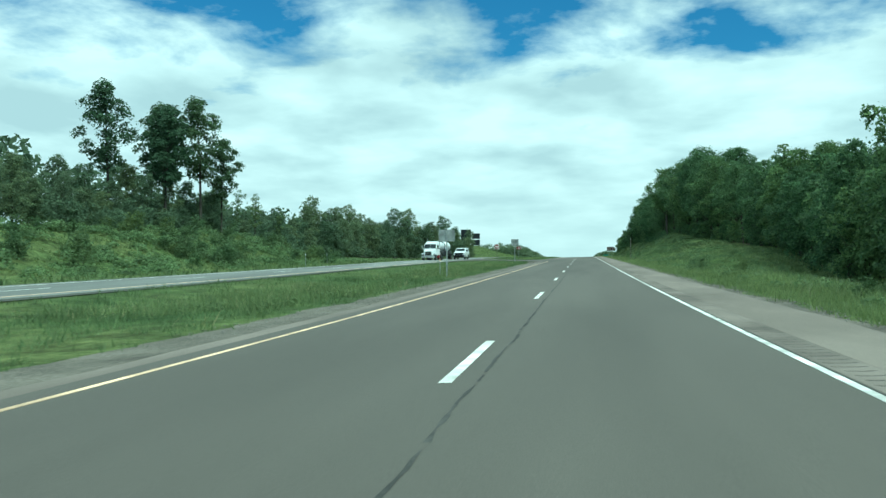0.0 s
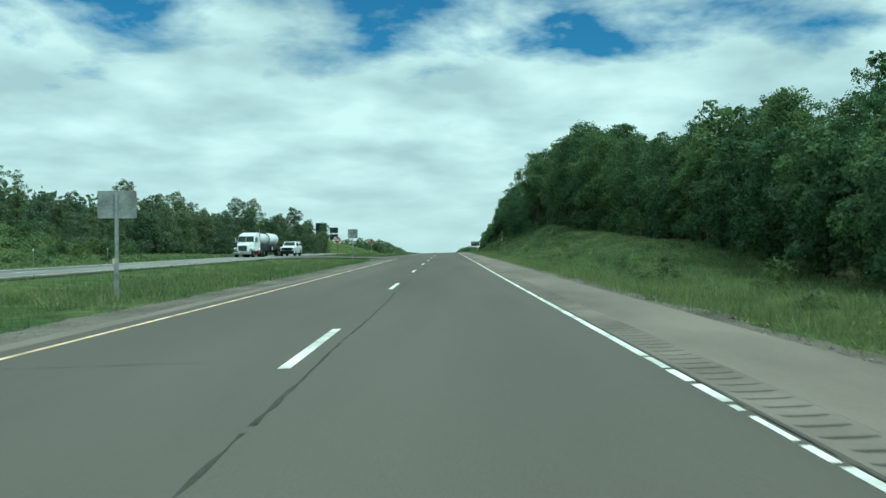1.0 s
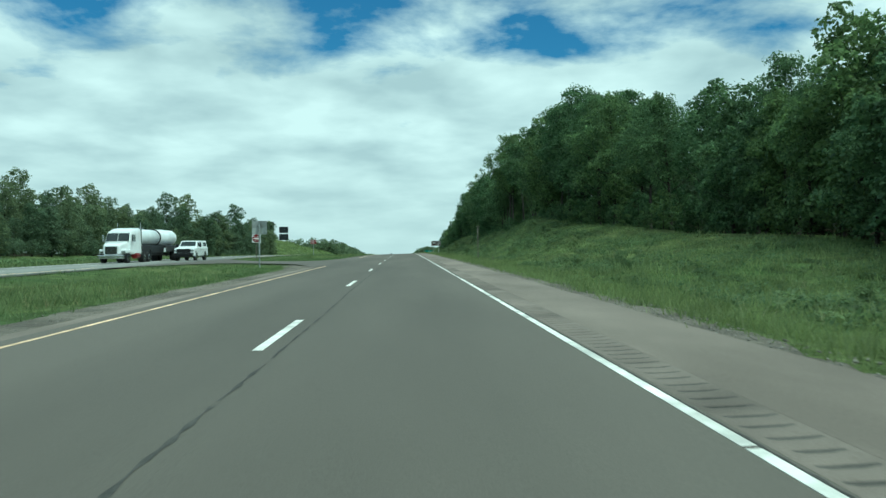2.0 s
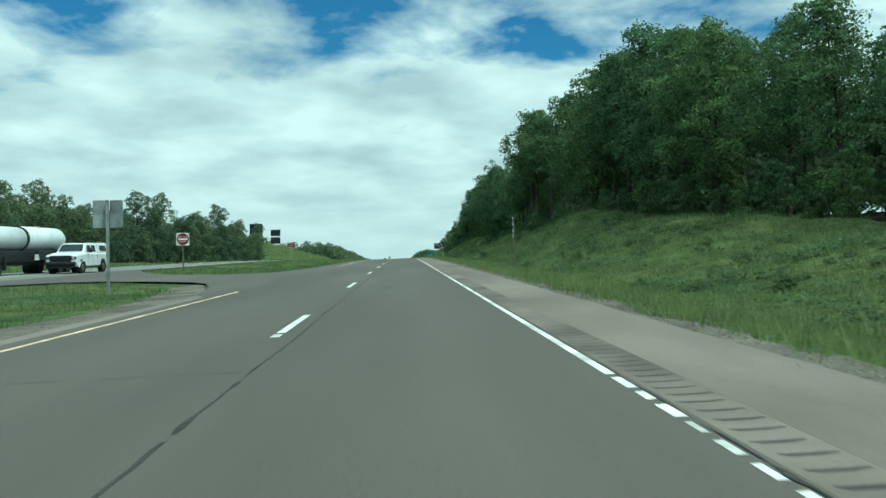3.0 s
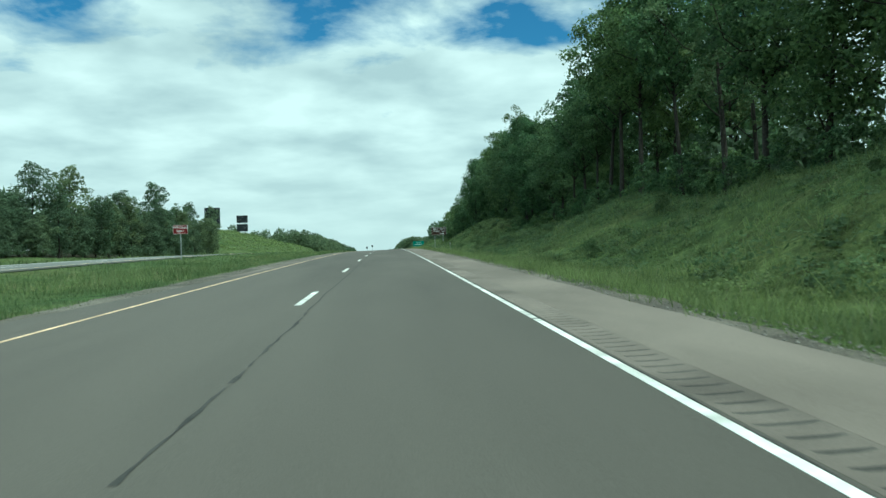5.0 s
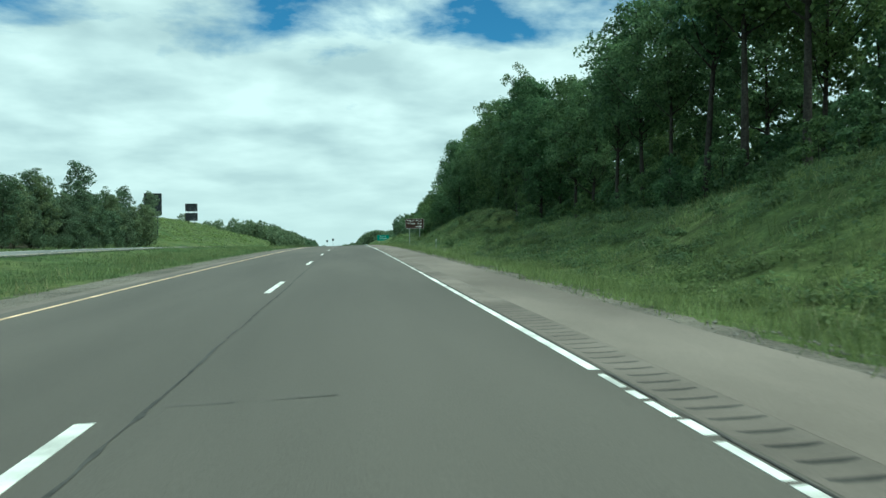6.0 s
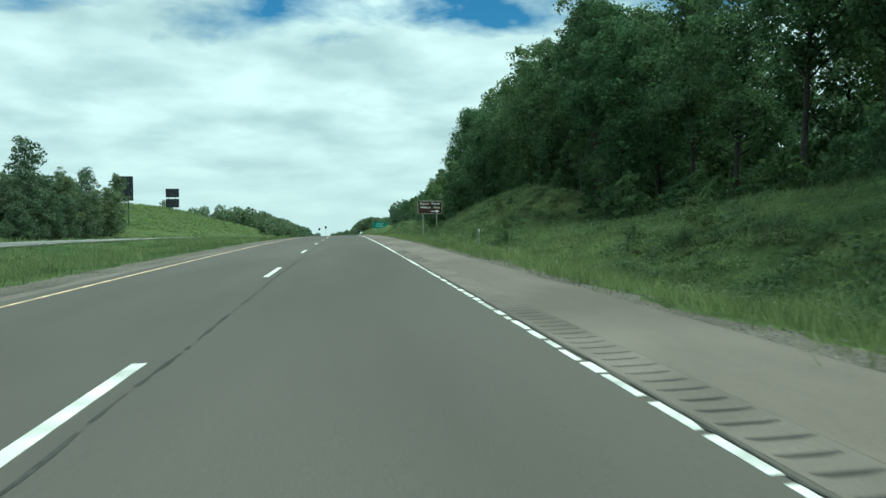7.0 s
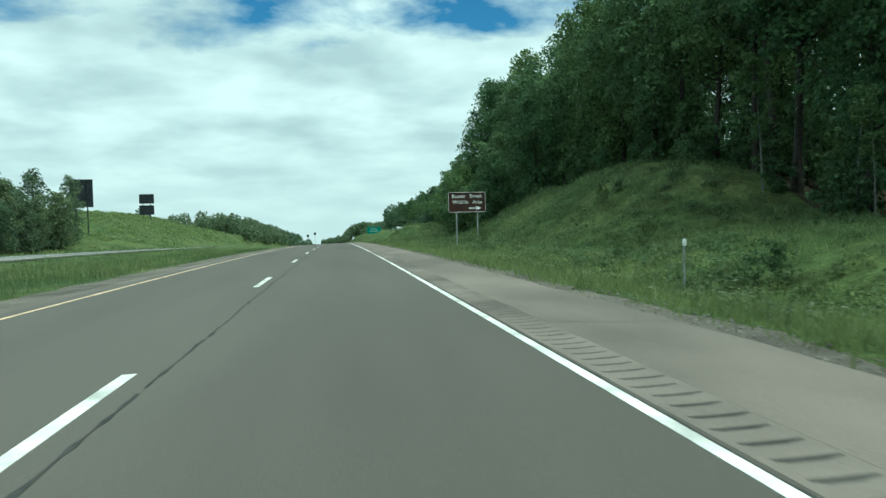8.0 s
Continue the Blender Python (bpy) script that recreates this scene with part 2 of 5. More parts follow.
def lerp_table(tab, v):
    for (a, p), (b, r) in zip(tab, tab[1:]):
        if v <= b:
            return p + (r - p) * smooth(a, b, v) if v > a else p
    return tab[-1][1]


CROSS = 0.025


def road_z(x, y):
    return crown(y) + CROSS * min(max(x, -6.5), 6.5)


OPP_IN, OPP_OUT = -17.6, -27.2


OPP_RISE = [(-60, -0.25), (60, -0.10), (135, 0.0), (180, 0.05), (5000, 0.05)]


def opp_z(x, y):
    return crown(y) + lerp_table(OPP_RISE, y) - 0.008 * (OPP_IN - x)


BANK = [(-60, 0.0), (62, 0.0), (75, 0.4), (86, 1.0), (96, 1.4), (108, 2.1), (118, 2.6), (128, 3.1), (139, 3.9), (150, 4.4), (166, 3.5), (182, 3.4), (196, 3.1), (212, 2.4), (228, 1.8), (244, 1.1), (255, 1.5), (266, 4.7), (275, 5.3),
        (286, 4.2), (298, 1.8), (312, 0.9), (335, 0.9), (354, 2.4), (376, 2.7), (404, 0.9), (600, 0.5), (5000, 0.5)]
BANK_TOP = [(-60, 23.0), (122, 22.5), (145, 19.0), (245, 18.0), (262, 21.0), (290, 19.0), (335, 18.0), (370, 15.0), (412, 18.0), (5000, 19.0)]


def side_lift(y):
    """The land beside the road stays high where the road falls away."""
    return max(-1.4 - 0.027 * max(y - 680, 0) - crown(y), 0.0)


def ground_z(x, y):
    n = noise.noise((x * 0.09, y * 0.09, 0.3)) * 0.35 + noise.noise((x * 0.35, y * 0.35, 4.0)) * 0.17
    if x >= 5.6:
        z = road_z(x, y) - 0.05 - 0.30 * smooth(5.9, 8.0, x)
        z += lerp_table(BANK, y) * smooth(9.0, lerp_table(BANK_TOP, y), x) + 1.6 * smooth(20, 70, x) * smooth(80, 130, y)
        z -= 0.75 * smooth(9, 18, x) * (1 - smooth(55, 92, y))
        z += n * smooth(6.5, 11, x) * (1 + 1.0 * smooth(60, 120, y)) + side_lift(y) * smooth(9, 22, x)
        z -= 1.1 * smooth(lerp_table(BANK_TOP, y) + 0.5, lerp_table(BANK_TOP, y) + 8, x) * smooth(95, 120, y) * (1 - smooth(300, 340, y))
        return z
    if x > -5.2:
        return road_z(x, y) - 0.06
    z = road_z(x, y) - 0.05
    o = opp_z(max(x, -40), y) - 0.05
    u = smooth(7, 17, -x)
    z = z * (1 - u) + o * u
    z -= 0.22 * smooth(6.5, 10, -x) * (1 - smooth(13, 17, -x)) * (1 - smooth(96, 112, y) * (1 - smooth(142, 158, y)))
    z += 0.5 * n * smooth(6, 9, -x) * (1 - smooth(13, 16.5, -x)) * (1 - smooth(96, 108, y) * (1 - smooth(146, 158, y)))
    if x < OPP_OUT:
        z += -0.25 * smooth(0, 4, OPP_OUT - x)
        d = -x - 37.0
        z += -0.35 * smooth(0, 4, d) + n * smooth(1, 6, d)
        z += 5.0 * smooth(5, 22, d) * smooth(20, 60, y) * (1 - smooth(120, 165, y))
        z += 2.0 * smooth(10, 60, d) + side_lift(y) * smooth(1, 14, d)
        # rise with the hoardings
        z += 9.6 * math.exp(-(((x + 92) / 36) ** 2) - (max(abs(y - 540) - 50, 0) / 55) ** 2)
    elif x < OPP_IN:
        z -= 0.05
    return z


def edge_x(y):
    """Where the wood on the right begins."""
    return lerp_table([(-60, 19), (20, 18.5), (45, 19.5), (65, 23), (86, 25.5), (100, 26.5), (112, 26), (130, 23.5), (170, 22.5), (205, 21.5), (235, 22), (285, 23), (305, 24.5), (345, 25), (380, 27), (600, 28)], y)


def left_x(y):
    return lerp_table([(-60, -62), (150, -64), (200, -72), (290, -74), (375, -59.5), (410, -59.5), (440, -62.5), (600, -75)], y)


def grid_axis(spans):
    out = []
    for a, b, s in spans:
        n = max(1, round((b - a) / s))
        out += [a + (b - a) * i / n for i in range(n)]
    return out + [spans[-1][1]]


def build_ground():
    xs = grid_axis([(-4000, -600, 400), (-600, -160, 40), (-160, -40, 5), (-40, -25, 1.5), (-25, -5.5, 1.2), (-5.5, 5.5, 2.2), (5.5, 26, 0.7), (26, 60, 3), (60, 160, 12), (160, 600, 60), (600, 4000, 425)])
    ys = grid_axis([(-400, -40, 60), (-40, 320, 2.0), (320, 640, 8), (640, 1500, 60), (1500, 4900, 340)])
    v, f, mi = [], [], []
    for y in ys:
        for x in xs:
            v.append((x, y, ground_z(x, y)))
    w = len(xs)
    for j in range(len(ys) - 1):
        yy = (ys[j] + ys[j + 1]) / 2
        a, b = edge_x(yy) - 0.5 + noise.noise((yy * 0.2, 0, 7)), left_x(yy)
        for i in range(w - 1):
            f.append((j * w + i, j * w + i + 1, (j + 1) * w + i + 1, (j + 1) * w + i))
            mi.append(1 if (a < xs[i] < a + 70 or (b - 60 < xs[i + 1] < b and yy < 436)) and -60 < yy < 700 else 0)
    ob = mesh_part("ground", v, f, GRASS_GROUND, shade=True)
    ob.data.materials.append(LITTER)
    ob.data.polygons.foreach_set("material_index", mi)
    tagged(ob, "rough green roadside meadow and grassy banks", "ground", kind="structure")


build_ground()


def strip(name, x0, x1, ys, zf, lift, mat, parent=None, label="", wob0=None, wob1=None):
    """A slab along the road between two edges, with skirts at its sides."""
    v, f = [], []
    for y in ys:
        a = x0 + (wob0(y) if wob0 else 0)
        b = x1 + (wob1(y) if wob1 else 0)
        v += [(a, y, zf(a, y) + lift - 0.08), (a, y, zf(a, y) + lift), (b, y, zf(b, y) + lift), (b, y, zf(b, y) + lift - 0.08)]
    for i in range(len(ys) - 1):
        k = 4 * i
        for j in range(3):
            f.append((k + j, k + j + 1, k + j + 5, k + j + 4))
    return mesh_part(name, v, f, mat, parent, label)


YS_ROAD = grid_axis([(-60, 400, 4), (400, 1000, 20), (1000, 1160, 40)])
road = tagged(strip("road", -4.1, 3.76, YS_ROAD, road_z, 0.0, ASPHALT), "grey asphalt carriageway of a divided highway", "road", kind="structure")
wob = lambda s, a: (lambda y: a * noise.noise((y * 0.35, s, 0.0)) + 0.5 * a * noise.noise((y * 1.7, s, 3.0)))
shoulder = tagged(strip("shoulder", 4.20, 5.50, grid_axis([(-60, 400, 1.0), (400, 1000, 20)]), road_z, 0.002, SHOULDER, wob1=wob(1, 0.10)), "pinkish grey paved hard shoulder", "shoulder", kind="structure")
tagged(strip("gravel_edge", 5.3, 5.92, grid_axis([(-60, 320, 0.5), (320, 600, 10)]), road_z, -0.025, GRAVEL, wob1=wob(2, 0.40)), "loose gravel beside the shoulder", "gravel", kind="structure")
tagged(strip("inner_shoulder", -4.50, -4.1, grid_axis([(-60, 400, 1.0), (400, 1000, 20)]), road_z, -0.003, SHOULDER, wob0=wob(5, 0.10)), "narrow paved inner shoulder", "shoulder", kind="structure")
tagged(strip("gravel_edge", -5.75, -4.35, grid_axis([(-60, 320, 0.5), (320, 600, 10)]), road_z, -0.03, GRAVEL, wob0=wob(6, 0.30)), "loose gravel beside the inner shoulder", "gravel", kind="structure")
opp_road = tagged(strip("opposite_road", OPP_OUT, OPP_IN, YS_ROAD, opp_z, 0.02, OLD_ROAD), "pale grey opposite carriageway beyond the median", "road", kind="structure")

DASH = 3.95
for n in range(-3, 60):
    if n in (3, 6, 16):        # cracked across near one end
        strip("lane_dash", -0.065, 0.065, grid_axis([(15.24 * n, 15.24 * n + 0.42, 1.0)]), road_z, 0.004, WHITE_PAINT, road)
        strip("lane_dash", -0.065, 0.065, grid_axis([(15.24 * n + 0.62, 15.24 * n + DASH, 1.0)]), road_z, 0.004, WHITE_PAINT, road)
        continue
    strip("lane_dash", -0.065, 0.065, grid_axis([(15.24 * n, 15.24 * n + DASH, 1.0)]), road_z, 0.004, WHITE_PAINT, road)
strip("edge_line", -3.705, -3.61, grid_axis([(-60, 107, 3)]), road_z, 0.004, YELLOW_PAINT, road, "yellow edge line")
strip("edge_line", -3.705, -3.61, grid_axis([(147, 1000, 4)]), road_z, 0.004, YELLOW_PAINT, road, "yellow edge line")

# white edge line, chipped into short pieces along some stretches
CHIPPED = [(22, 30), (79, 86.5), (114.5, 122), (127, 130.5), (165, 172), (186, 200), (201, 216), (219, 225), (262, 270)]
rng = random.Random(11)
y = -60.0
while y < 420:
    if any(lo <= y < hi for lo, hi in CHIPPED):
        p = rng.uniform(0.2, 0.75)
        strip("edge_line", 3.615 + rng.uniform(0.0, 0.012), 3.705 - rng.uniform(0.0, 0.035), grid_axis([(y, y + p, 2.0)]), road_z, 0.004, WHITE_PAINT, road, "chipped white edge line")
        y += p + rng.uniform(0.06, 0.2)
    else:
        ahead = [lo for lo, hi in CHIPPED if lo > y]
        end = min([y + rng.uniform(8, 18)] + [lo for lo in ahead[:1]])
        strip("edge_line", 3.615, 3.705, grid_axis([(y, max(end, y + 0.3), 2.0)]), road_z, 0.004, WHITE_PAINT, road, "white edge line")
        y = max(end, y + 0.3) + rng.uniform(0.04, 0.14)
strip("edge_line", 3.615, 3.705, grid_axis([(420, 1000, 20)]), road_z, 0.004, WHITE_PAINT, road, "white edge line")
strip("edge_line", OPP_IN - 1.1, OPP_IN - 0.95, grid_axis([(-60, 104, 8), (104, 106, 2)]), opp_z, 0.025, YELLOW_PAINT, opp_road, "yellow edge line")
strip("edge_line", OPP_IN - 1.1, OPP_IN - 0.95, grid_axis([(150, 900, 12)]), opp_z, 0.025, YELLOW_PAINT, opp_road, "yellow edge line")
strip("edge_line", OPP_IN - 8.45, OPP_IN - 8.3, grid_axis([(-60, 900, 12)]), opp_z, 0.025, WHITE_PAINT, opp_road, "white edge line")
for n in range(-2, 26):
    strip("lane_dash", OPP_IN - 4.75, OPP_IN - 4.62, grid_axis([(15.24 * n + 6, 15.24 * n + 9.8, 2.0)]), opp_z, 0.025, WHITE_PAINT, opp_road)


def build_rumble():
    """Milled grooves: rounded hollows with tapered ends, each a little uneven."""
    r = random.Random(4)
    v, f, mi = [], [], []
    y, n = -40.0, 0
    x0, x1 = 3.76, 4.20
    prof = [(0.0, 0.0), (0.125, 0.0), (0.15, -0.009), (0.19, -0.015), (0.23, -0.009), (0.265, 0.0)]
    cols = 6
    while y < 330:
        a, b = x0 + 0.03 + r.uniform(0, 0.05), x1 - 0.015 - r.uniform(0, 0.05)
        xs = [x0, a, a + 0.07, b - 0.11, b, x1]
        deep = (0.0, 0.0, 1.0, 1.0, 0.0, 0.0)
        slip = r.uniform(-0.012, 0.012)
        for k, (dy, dz) in enumerate(prof):
            for x, d in zip(xs, deep):
                yy = y + dy + (slip if k else 0.0)
                # the ends draw together
                if d == 0.0 and k > 1:
                    yy += (0.19 - dy) * 0.55
                v.append((x, yy, road_z(x, yy) + 0.001 + dz * d))
        base = n * cols * len(prof)
        for k in range(len(prof)):
            if k == len(prof) - 1 and y + 0.3 >= 330:
                break
            nxt = base + (k + 1) * cols
            for c in range(cols - 1):
                f.append((base + k * cols + c, base + k * cols + c + 1, nxt + c + 1, nxt + c))
                # The floor of each groove takes the darker material.
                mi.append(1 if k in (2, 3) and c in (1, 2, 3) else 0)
        n += 1
        y += 0.3
    ob = mesh_part("rumble_strip", v, f, RIDGE, None, shade=True)
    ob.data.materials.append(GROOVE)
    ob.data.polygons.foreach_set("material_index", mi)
    tagged(ob, "milled rumble strip with dark grooves beside the edge line", "rumble strip", kind="structure")
    strip("tail", x0, x1, grid_axis([(330, 1000, 20)]), road_z, 0.0, SHOULDER, ob)


build_rumble()


def crack(pts, width, parent, seed, lift=0.003, step=0.22, mat=TAR):
    """A thin uneven seam of tar along a chain of points."""
    r = random.Random(seed)
    path = []
    for (xa, ya), (xb, yb) in zip(pts, pts[1:]):
        k = max(2, int(math.hypot(xb - xa, yb - ya) / step))
        path += [(xa + (xb - xa) * i / k, ya + (yb - ya) * i / k) for i in range(k)]
    path.append(pts[-1])
    along_y = abs(pts[-1][1] - pts[0][1]) > abs(pts[-1][0] - pts[0][0])
    v, f = [], []
    drift = 0.0
    for i, (x, yy) in enumerate(path):
        drift = 0.93 * drift + r.uniform(-0.011, 0.011)
        w = width * r.uniform(0.2, 1.0) * r.uniform(0.5, 1.0) / 2
        for s in (-1, 1):
            px, py = (x + drift + s * w, yy) if along_y else (x, yy + drift + s * w)
            v.append((px, py, road_z(px, py) + lift))
        if i and r.random() > 0.10:
            f.append((2 * i - 2, 2 * i - 1, 2 * i + 1, 2 * i))
    return mesh_part("crack", v, f, mat, parent, "dark tar-filled crack")


crack([(0.32, -40), (0.28, 60), (0.36, 140), (0.26, 190), (0.34, 330)], 0.075, road, 1, mat=SEAM)
for i, (yy, xa, xb) in enumerate([(116.7, -3.9, -0.8), (116.5, 2.95, 3.45), (131.0, 3.2, 3.75), (235.6, 0.9, 1.3), (31.0, -3.9, -1.0), (64.0, 1.2, 3.5), (88.0, -3.8, 0.2), (151.0, -3.9, -0.6), (172.0, 0.4, 1.6), (198.0, -2.8, 0.3), (253.0, -3.8, 3.5), (270, 0.3, 3.4)]):
    crack([(xa, yy), (xb, yy + 0.1)], 0.03, road, 20 + i)
for i, yy in enumerate((43.5, 99.0, 152.0, 216.5, 233.8, 262.0)):
    crack([(4.18, yy + 0.4), (5.55, yy - 0.3)], 0.03, shoulder, 50 + i, 0.006)


def build_seam():
    """Crumbling dark joint that eats into the white edge line."""
    v, f = [], []
    n = int(370 / 0.06)
    for i in range(n + 1):
        y = -45 + 370 * i / n
        bite = 0.05 * smooth(0.0, 0.35, noise.noise((y * 0.13, 9.0, 0))) * max(0.0, noise.noise((y * 2.3, 1.0, 0)) + 0.35 * noise.noise((y * 9.0, 2.0, 0)))
        a = 3.707 - bite * 1.5 + 0.006 * noise.noise((y * 8, 3.0, 0))
        b = 3.722 + 0.022 * noise.noise((y * 1.3, 4.0, 0)) + 0.012 * noise.noise((y * 6, 5.0, 0))
        v += [(a, y, road_z(a, y) + 0.007), (b, y, road_z(b, y) + 0.007)]
        if i:
            f.append((2 * i - 2, 2 * i - 1, 2 * i + 1, 2 * i))
    mesh_part("seam", v, f, SEAM, road, "crumbling dark joint beside the edge line")


build_seam()


# crossing of the median
CROSS_LO = [(4.05, 104), (4.7, 106.1), (5.5, 110.5), (6.1, 113.2), (6.8, 115.6), (7.8, 117), (9.6, 117.6), (11.8, 117.6), (13.3, 116.6), (14.5, 114), (16, 110), (17.6, 104)]
CROSS_HI = [(4.05, 170), (5.3, 150), (5.9, 140.5), (6.5, 135.2), (7, 132.3), (8, 130), (9.3, 128), (11, 127.3), (12.5, 128.3), (14, 131), (15.5, 134.5), (17, 139), (17.6, 146)]


def build_crossover():
    v, f = [], []
    xs = grid_axis([(-17.6, -9.0, 0.6), (-9.0, -4.05, 0.3)])
    for x in xs:
        lo, hi = lerp_table(CROSS_LO, -x), lerp_table(CROSS_HI, -x)
        for k in range(13):
            yy = lo + (hi - lo) * k / 12
            u = smooth(4, 17, -x)
            z = road_z(x, yy) * (1 - u) + opp_z(x, yy) * u
            v.append((x, yy, max(z, ground_z(x, yy)) + 0.003 + 0.009 * smooth(4.1, 6.0, -x)))
    for i in range(len(xs) - 1):
        for k in range(12):
            a = i * 13 + k
            f.append((a, a + 1, a + 14, a + 13))
    tagged(mesh_part("crossover_road", v, f, ASPHALT), "asphalt crossover through the grassy median", "road", kind="structure")


build_crossover()


def kerb(name, pts, label):
    bm = bmesh.new()
    prev = None
    n = len(pts)
    for i, (x, yy) in enumerate(pts):
        a, b = pts[max(i - 1, 0)], pts[min(i + 1, n - 1)]
        t = Vector((b[0] - a[0], b[1] - a[1], 0)).normalized()
        s = Vector((-t.y, t.x, 0)) * 0.05
        z = ground_z(x, yy) - 0.02
        ring = [bm.verts.new((x + k * s.x, yy + k * s.y, z + h)) for k, h in ((-0.9, 0), (-0.75, 0.025), (-0.5, 0.036), (0.5, 0.036), (0.75, 0.03), (0.9, 0))]
        if prev:
            for j in range(5):
                bm.faces.new((prev[j], prev[j + 1], ring[j + 1], ring[j]))
        prev = ring
    tagged(part(name, bm, GROOVE), label, "kerb", kind="structure")


nose = [(-d - 0.1, lerp_table(CROSS_LO, d)) for d in (4.7, 4.9, 5.1, 5.3, 5.5, 5.7, 5.9, 6.1, 6.3, 6.5, 6.7, 7.0, 7.4, 8, 8.6, 9.2, 10, 11, 12, 12.6, 13.2, 13.8, 14.5, 15.2, 16, 16.8)]
kerb("median_kerb", nose, "low dark kerb round the end of the median")
nose2 = [(-d, lerp_table(CROSS_HI, d)) for d in (13.4, 14, 14.6, 15.2, 15.8, 16.4, 17, 17.4)]
kerb("median_kerb", nose2, "low dark kerb beside the crossover")

sand = [(96, 5.5), (103, 5.9), (108, 6.6), (111, 7.2), (114, 7.6), (116.5, 7.4)]
tagged(strip("gravel_patch", 0.0, -4.5, grid_axis([(96, 116.5, 0.5)]), lambda a, b: max(ground_z(a, b), road_z(a, b) - 0.05), 0.014, GRAVEL, wob0=lambda y: -lerp_table(sand, y) + 0.3 * noise.noise((y * 0.9, 3, 3)), wob1=lambda y: -max(0.0, 0.26 * (y - 106)) + 0.1), "pale gravel at the end of the median", "gravel", kind="structure")

# ---- signs ----
def lettering(name, text, size, mat, parent, m, label="", depth=0.004):
    cu = bpy.data.curves.new(name, "FONT")
    cu.body, cu.size, cu.align_x, cu.align_y, cu.extrude = text, size, "CENTER", "CENTER", depth
    tmp = bpy.data.objects.new(name, cu)
    scene.collection.objects.link(tmp)
    bpy.context.view_layer.update()
    me = bpy.data.meshes.new_from_object(tmp.evaluated_get(bpy.context.evaluated_depsgraph_get()))
    bpy.data.objects.remove(tmp)
    me.materials.clear()
    me.materials.append(mat)
    ob = new(name, me)
    ob.parent = parent
    ob.matrix_basis = m
    return tagged(ob, label or "lettering")


def plate(w, h, d=0.012, r=0.04):
    """An upright plate with rounded corners, its face to -y."""
    bm = bmesh.new()
    ring = []
    for cx, cz, a0 in ((w / 2 - r, h / 2 - r, 0), (-w / 2 + r, h / 2 - r, 90), (-w / 2 + r, -h / 2 + r, 180), (w / 2 - r, -h / 2 + r, 270)):
        for k in range(5):
            a = radians(a0 + 22.5 * k)
            ring.append((cx + r * math.cos(a), cz + r * math.sin(a)))
    front = [bm.verts.new((x, -d / 2, z)) for x, z in ring]
    back = [bm.verts.new((x, d / 2, z)) for x, z in ring]
    bm.faces.new(front), bm.faces.new(back[::-1])
    n = len(ring)
    for i in range(n):
        bm.faces.new((front[i], back[i], back[(i + 1) % n], front[(i + 1) % n]))
    bmesh.ops.recalc_face_normals(bm, faces=bm.faces[:])
    return bm


def shift(bm, x=0, y=0, z=0, rz=0):
    bmesh.ops.transform(bm, matrix=Matrix.Translation((x, y, z)) @ Matrix.Rotation(radians(rz), 4, "Z"), verts=bm.verts[:])
    return bm


def upright(m):
    return m @ pose(0, 0, 0, 90, 0, 0)


def loft(sections):
    """Join cross-sections, lists of (x, y, z) of one length, into a closed skin."""
    bm = bmesh.new()
    rings = [[bm.verts.new(p) for p in s] for s in sections]
    k = len(rings[0])
    for a, b in zip(rings, rings[1:]):
        for i in range(k):
            bm.faces.new((a[i], a[(i + 1) % k], b[(i + 1) % k], b[i]))
    bm.faces.new(rings[0][::-1]), bm.faces.new(rings[-1])
    bmesh.ops.recalc_face_normals(bm, faces=bm.faces[:])
    return bm


def u_post(h, x=0, y=0.03, low=0.5):
    """A steel channel post."""
    c = [(-0.045, 0.0), (0.045, 0.0), (0.045, 0.045), (0.035, 0.045), (0.035, 0.012), (-0.035, 0.012), (-0.035, 0.045), (-0.045, 0.045)]
    return loft([[(x + px, y + py, z) for px, py in c] for z in (-low, h)])


def wood_post(h, x=0, y=0.06, w=0.10, low=0.5):
    return boxed(x - w / 2, y, -low, x + w / 2, y + w, h, bevel=0.008)


def bolts(sign, spots, y=-0.012):
    for x, z in spots:
        part("bolt", cyl(bmesh.new(), (x, y, z), (x, y - 0.012, z), 0.014, n=8), STEEL, sign)


def at_ground(x, y, turn=0):
    return pose(x, y, ground_z(x, y), 0, 0, turn)


# back of a sign in the median
s = empty("road_sign", at_ground(-7.55, 44.9, 6))
hgt = 4.02 - ground_z(-7.55, 44.9)
part("post", u_post(hgt - 0.03, 0.0, -0.075), STEEL, s, "grey steel channel post")
part("panel", shift(plate(1.06, 0.77), 0, 0, hgt - 0.385), SIGN_BACK, s, "bare grey back of the panel")
for k in (0.14, 0.62):
    part("bolt", cyl(bmesh.new(), (0, -0.095, hgt - k), (0, -0.02, hgt - k), 0.014, n=8), STEEL, s)
tagged(s, "road sign in the median seen from its bare grey back", "road sign")

s = empty("road_sign", at_ground(-8.42, 108.5, -4))
hgt = 4.45 - ground_z(-8.42, 108.5)
part("post", wood_post(hgt, 0.05, -0.13, 0.09), STEEL, s, "grey square post")
part("panel", shift(plate(0.53, 0.95), 0, 0, 0, 14), SIGN_BACK, s, "bare grey back of the panel").location = (-0.22, 0.02, hgt - 0.48)
part("panel", shift(plate(0.53, 0.95), 0, 0, 0, -14), SIGN_BACK, s, "second panel set at an angle").location = (0.32, 0.02, hgt - 0.48)
tagged(s, "pair of angled sign panels on a post at the crossover", "road sign")

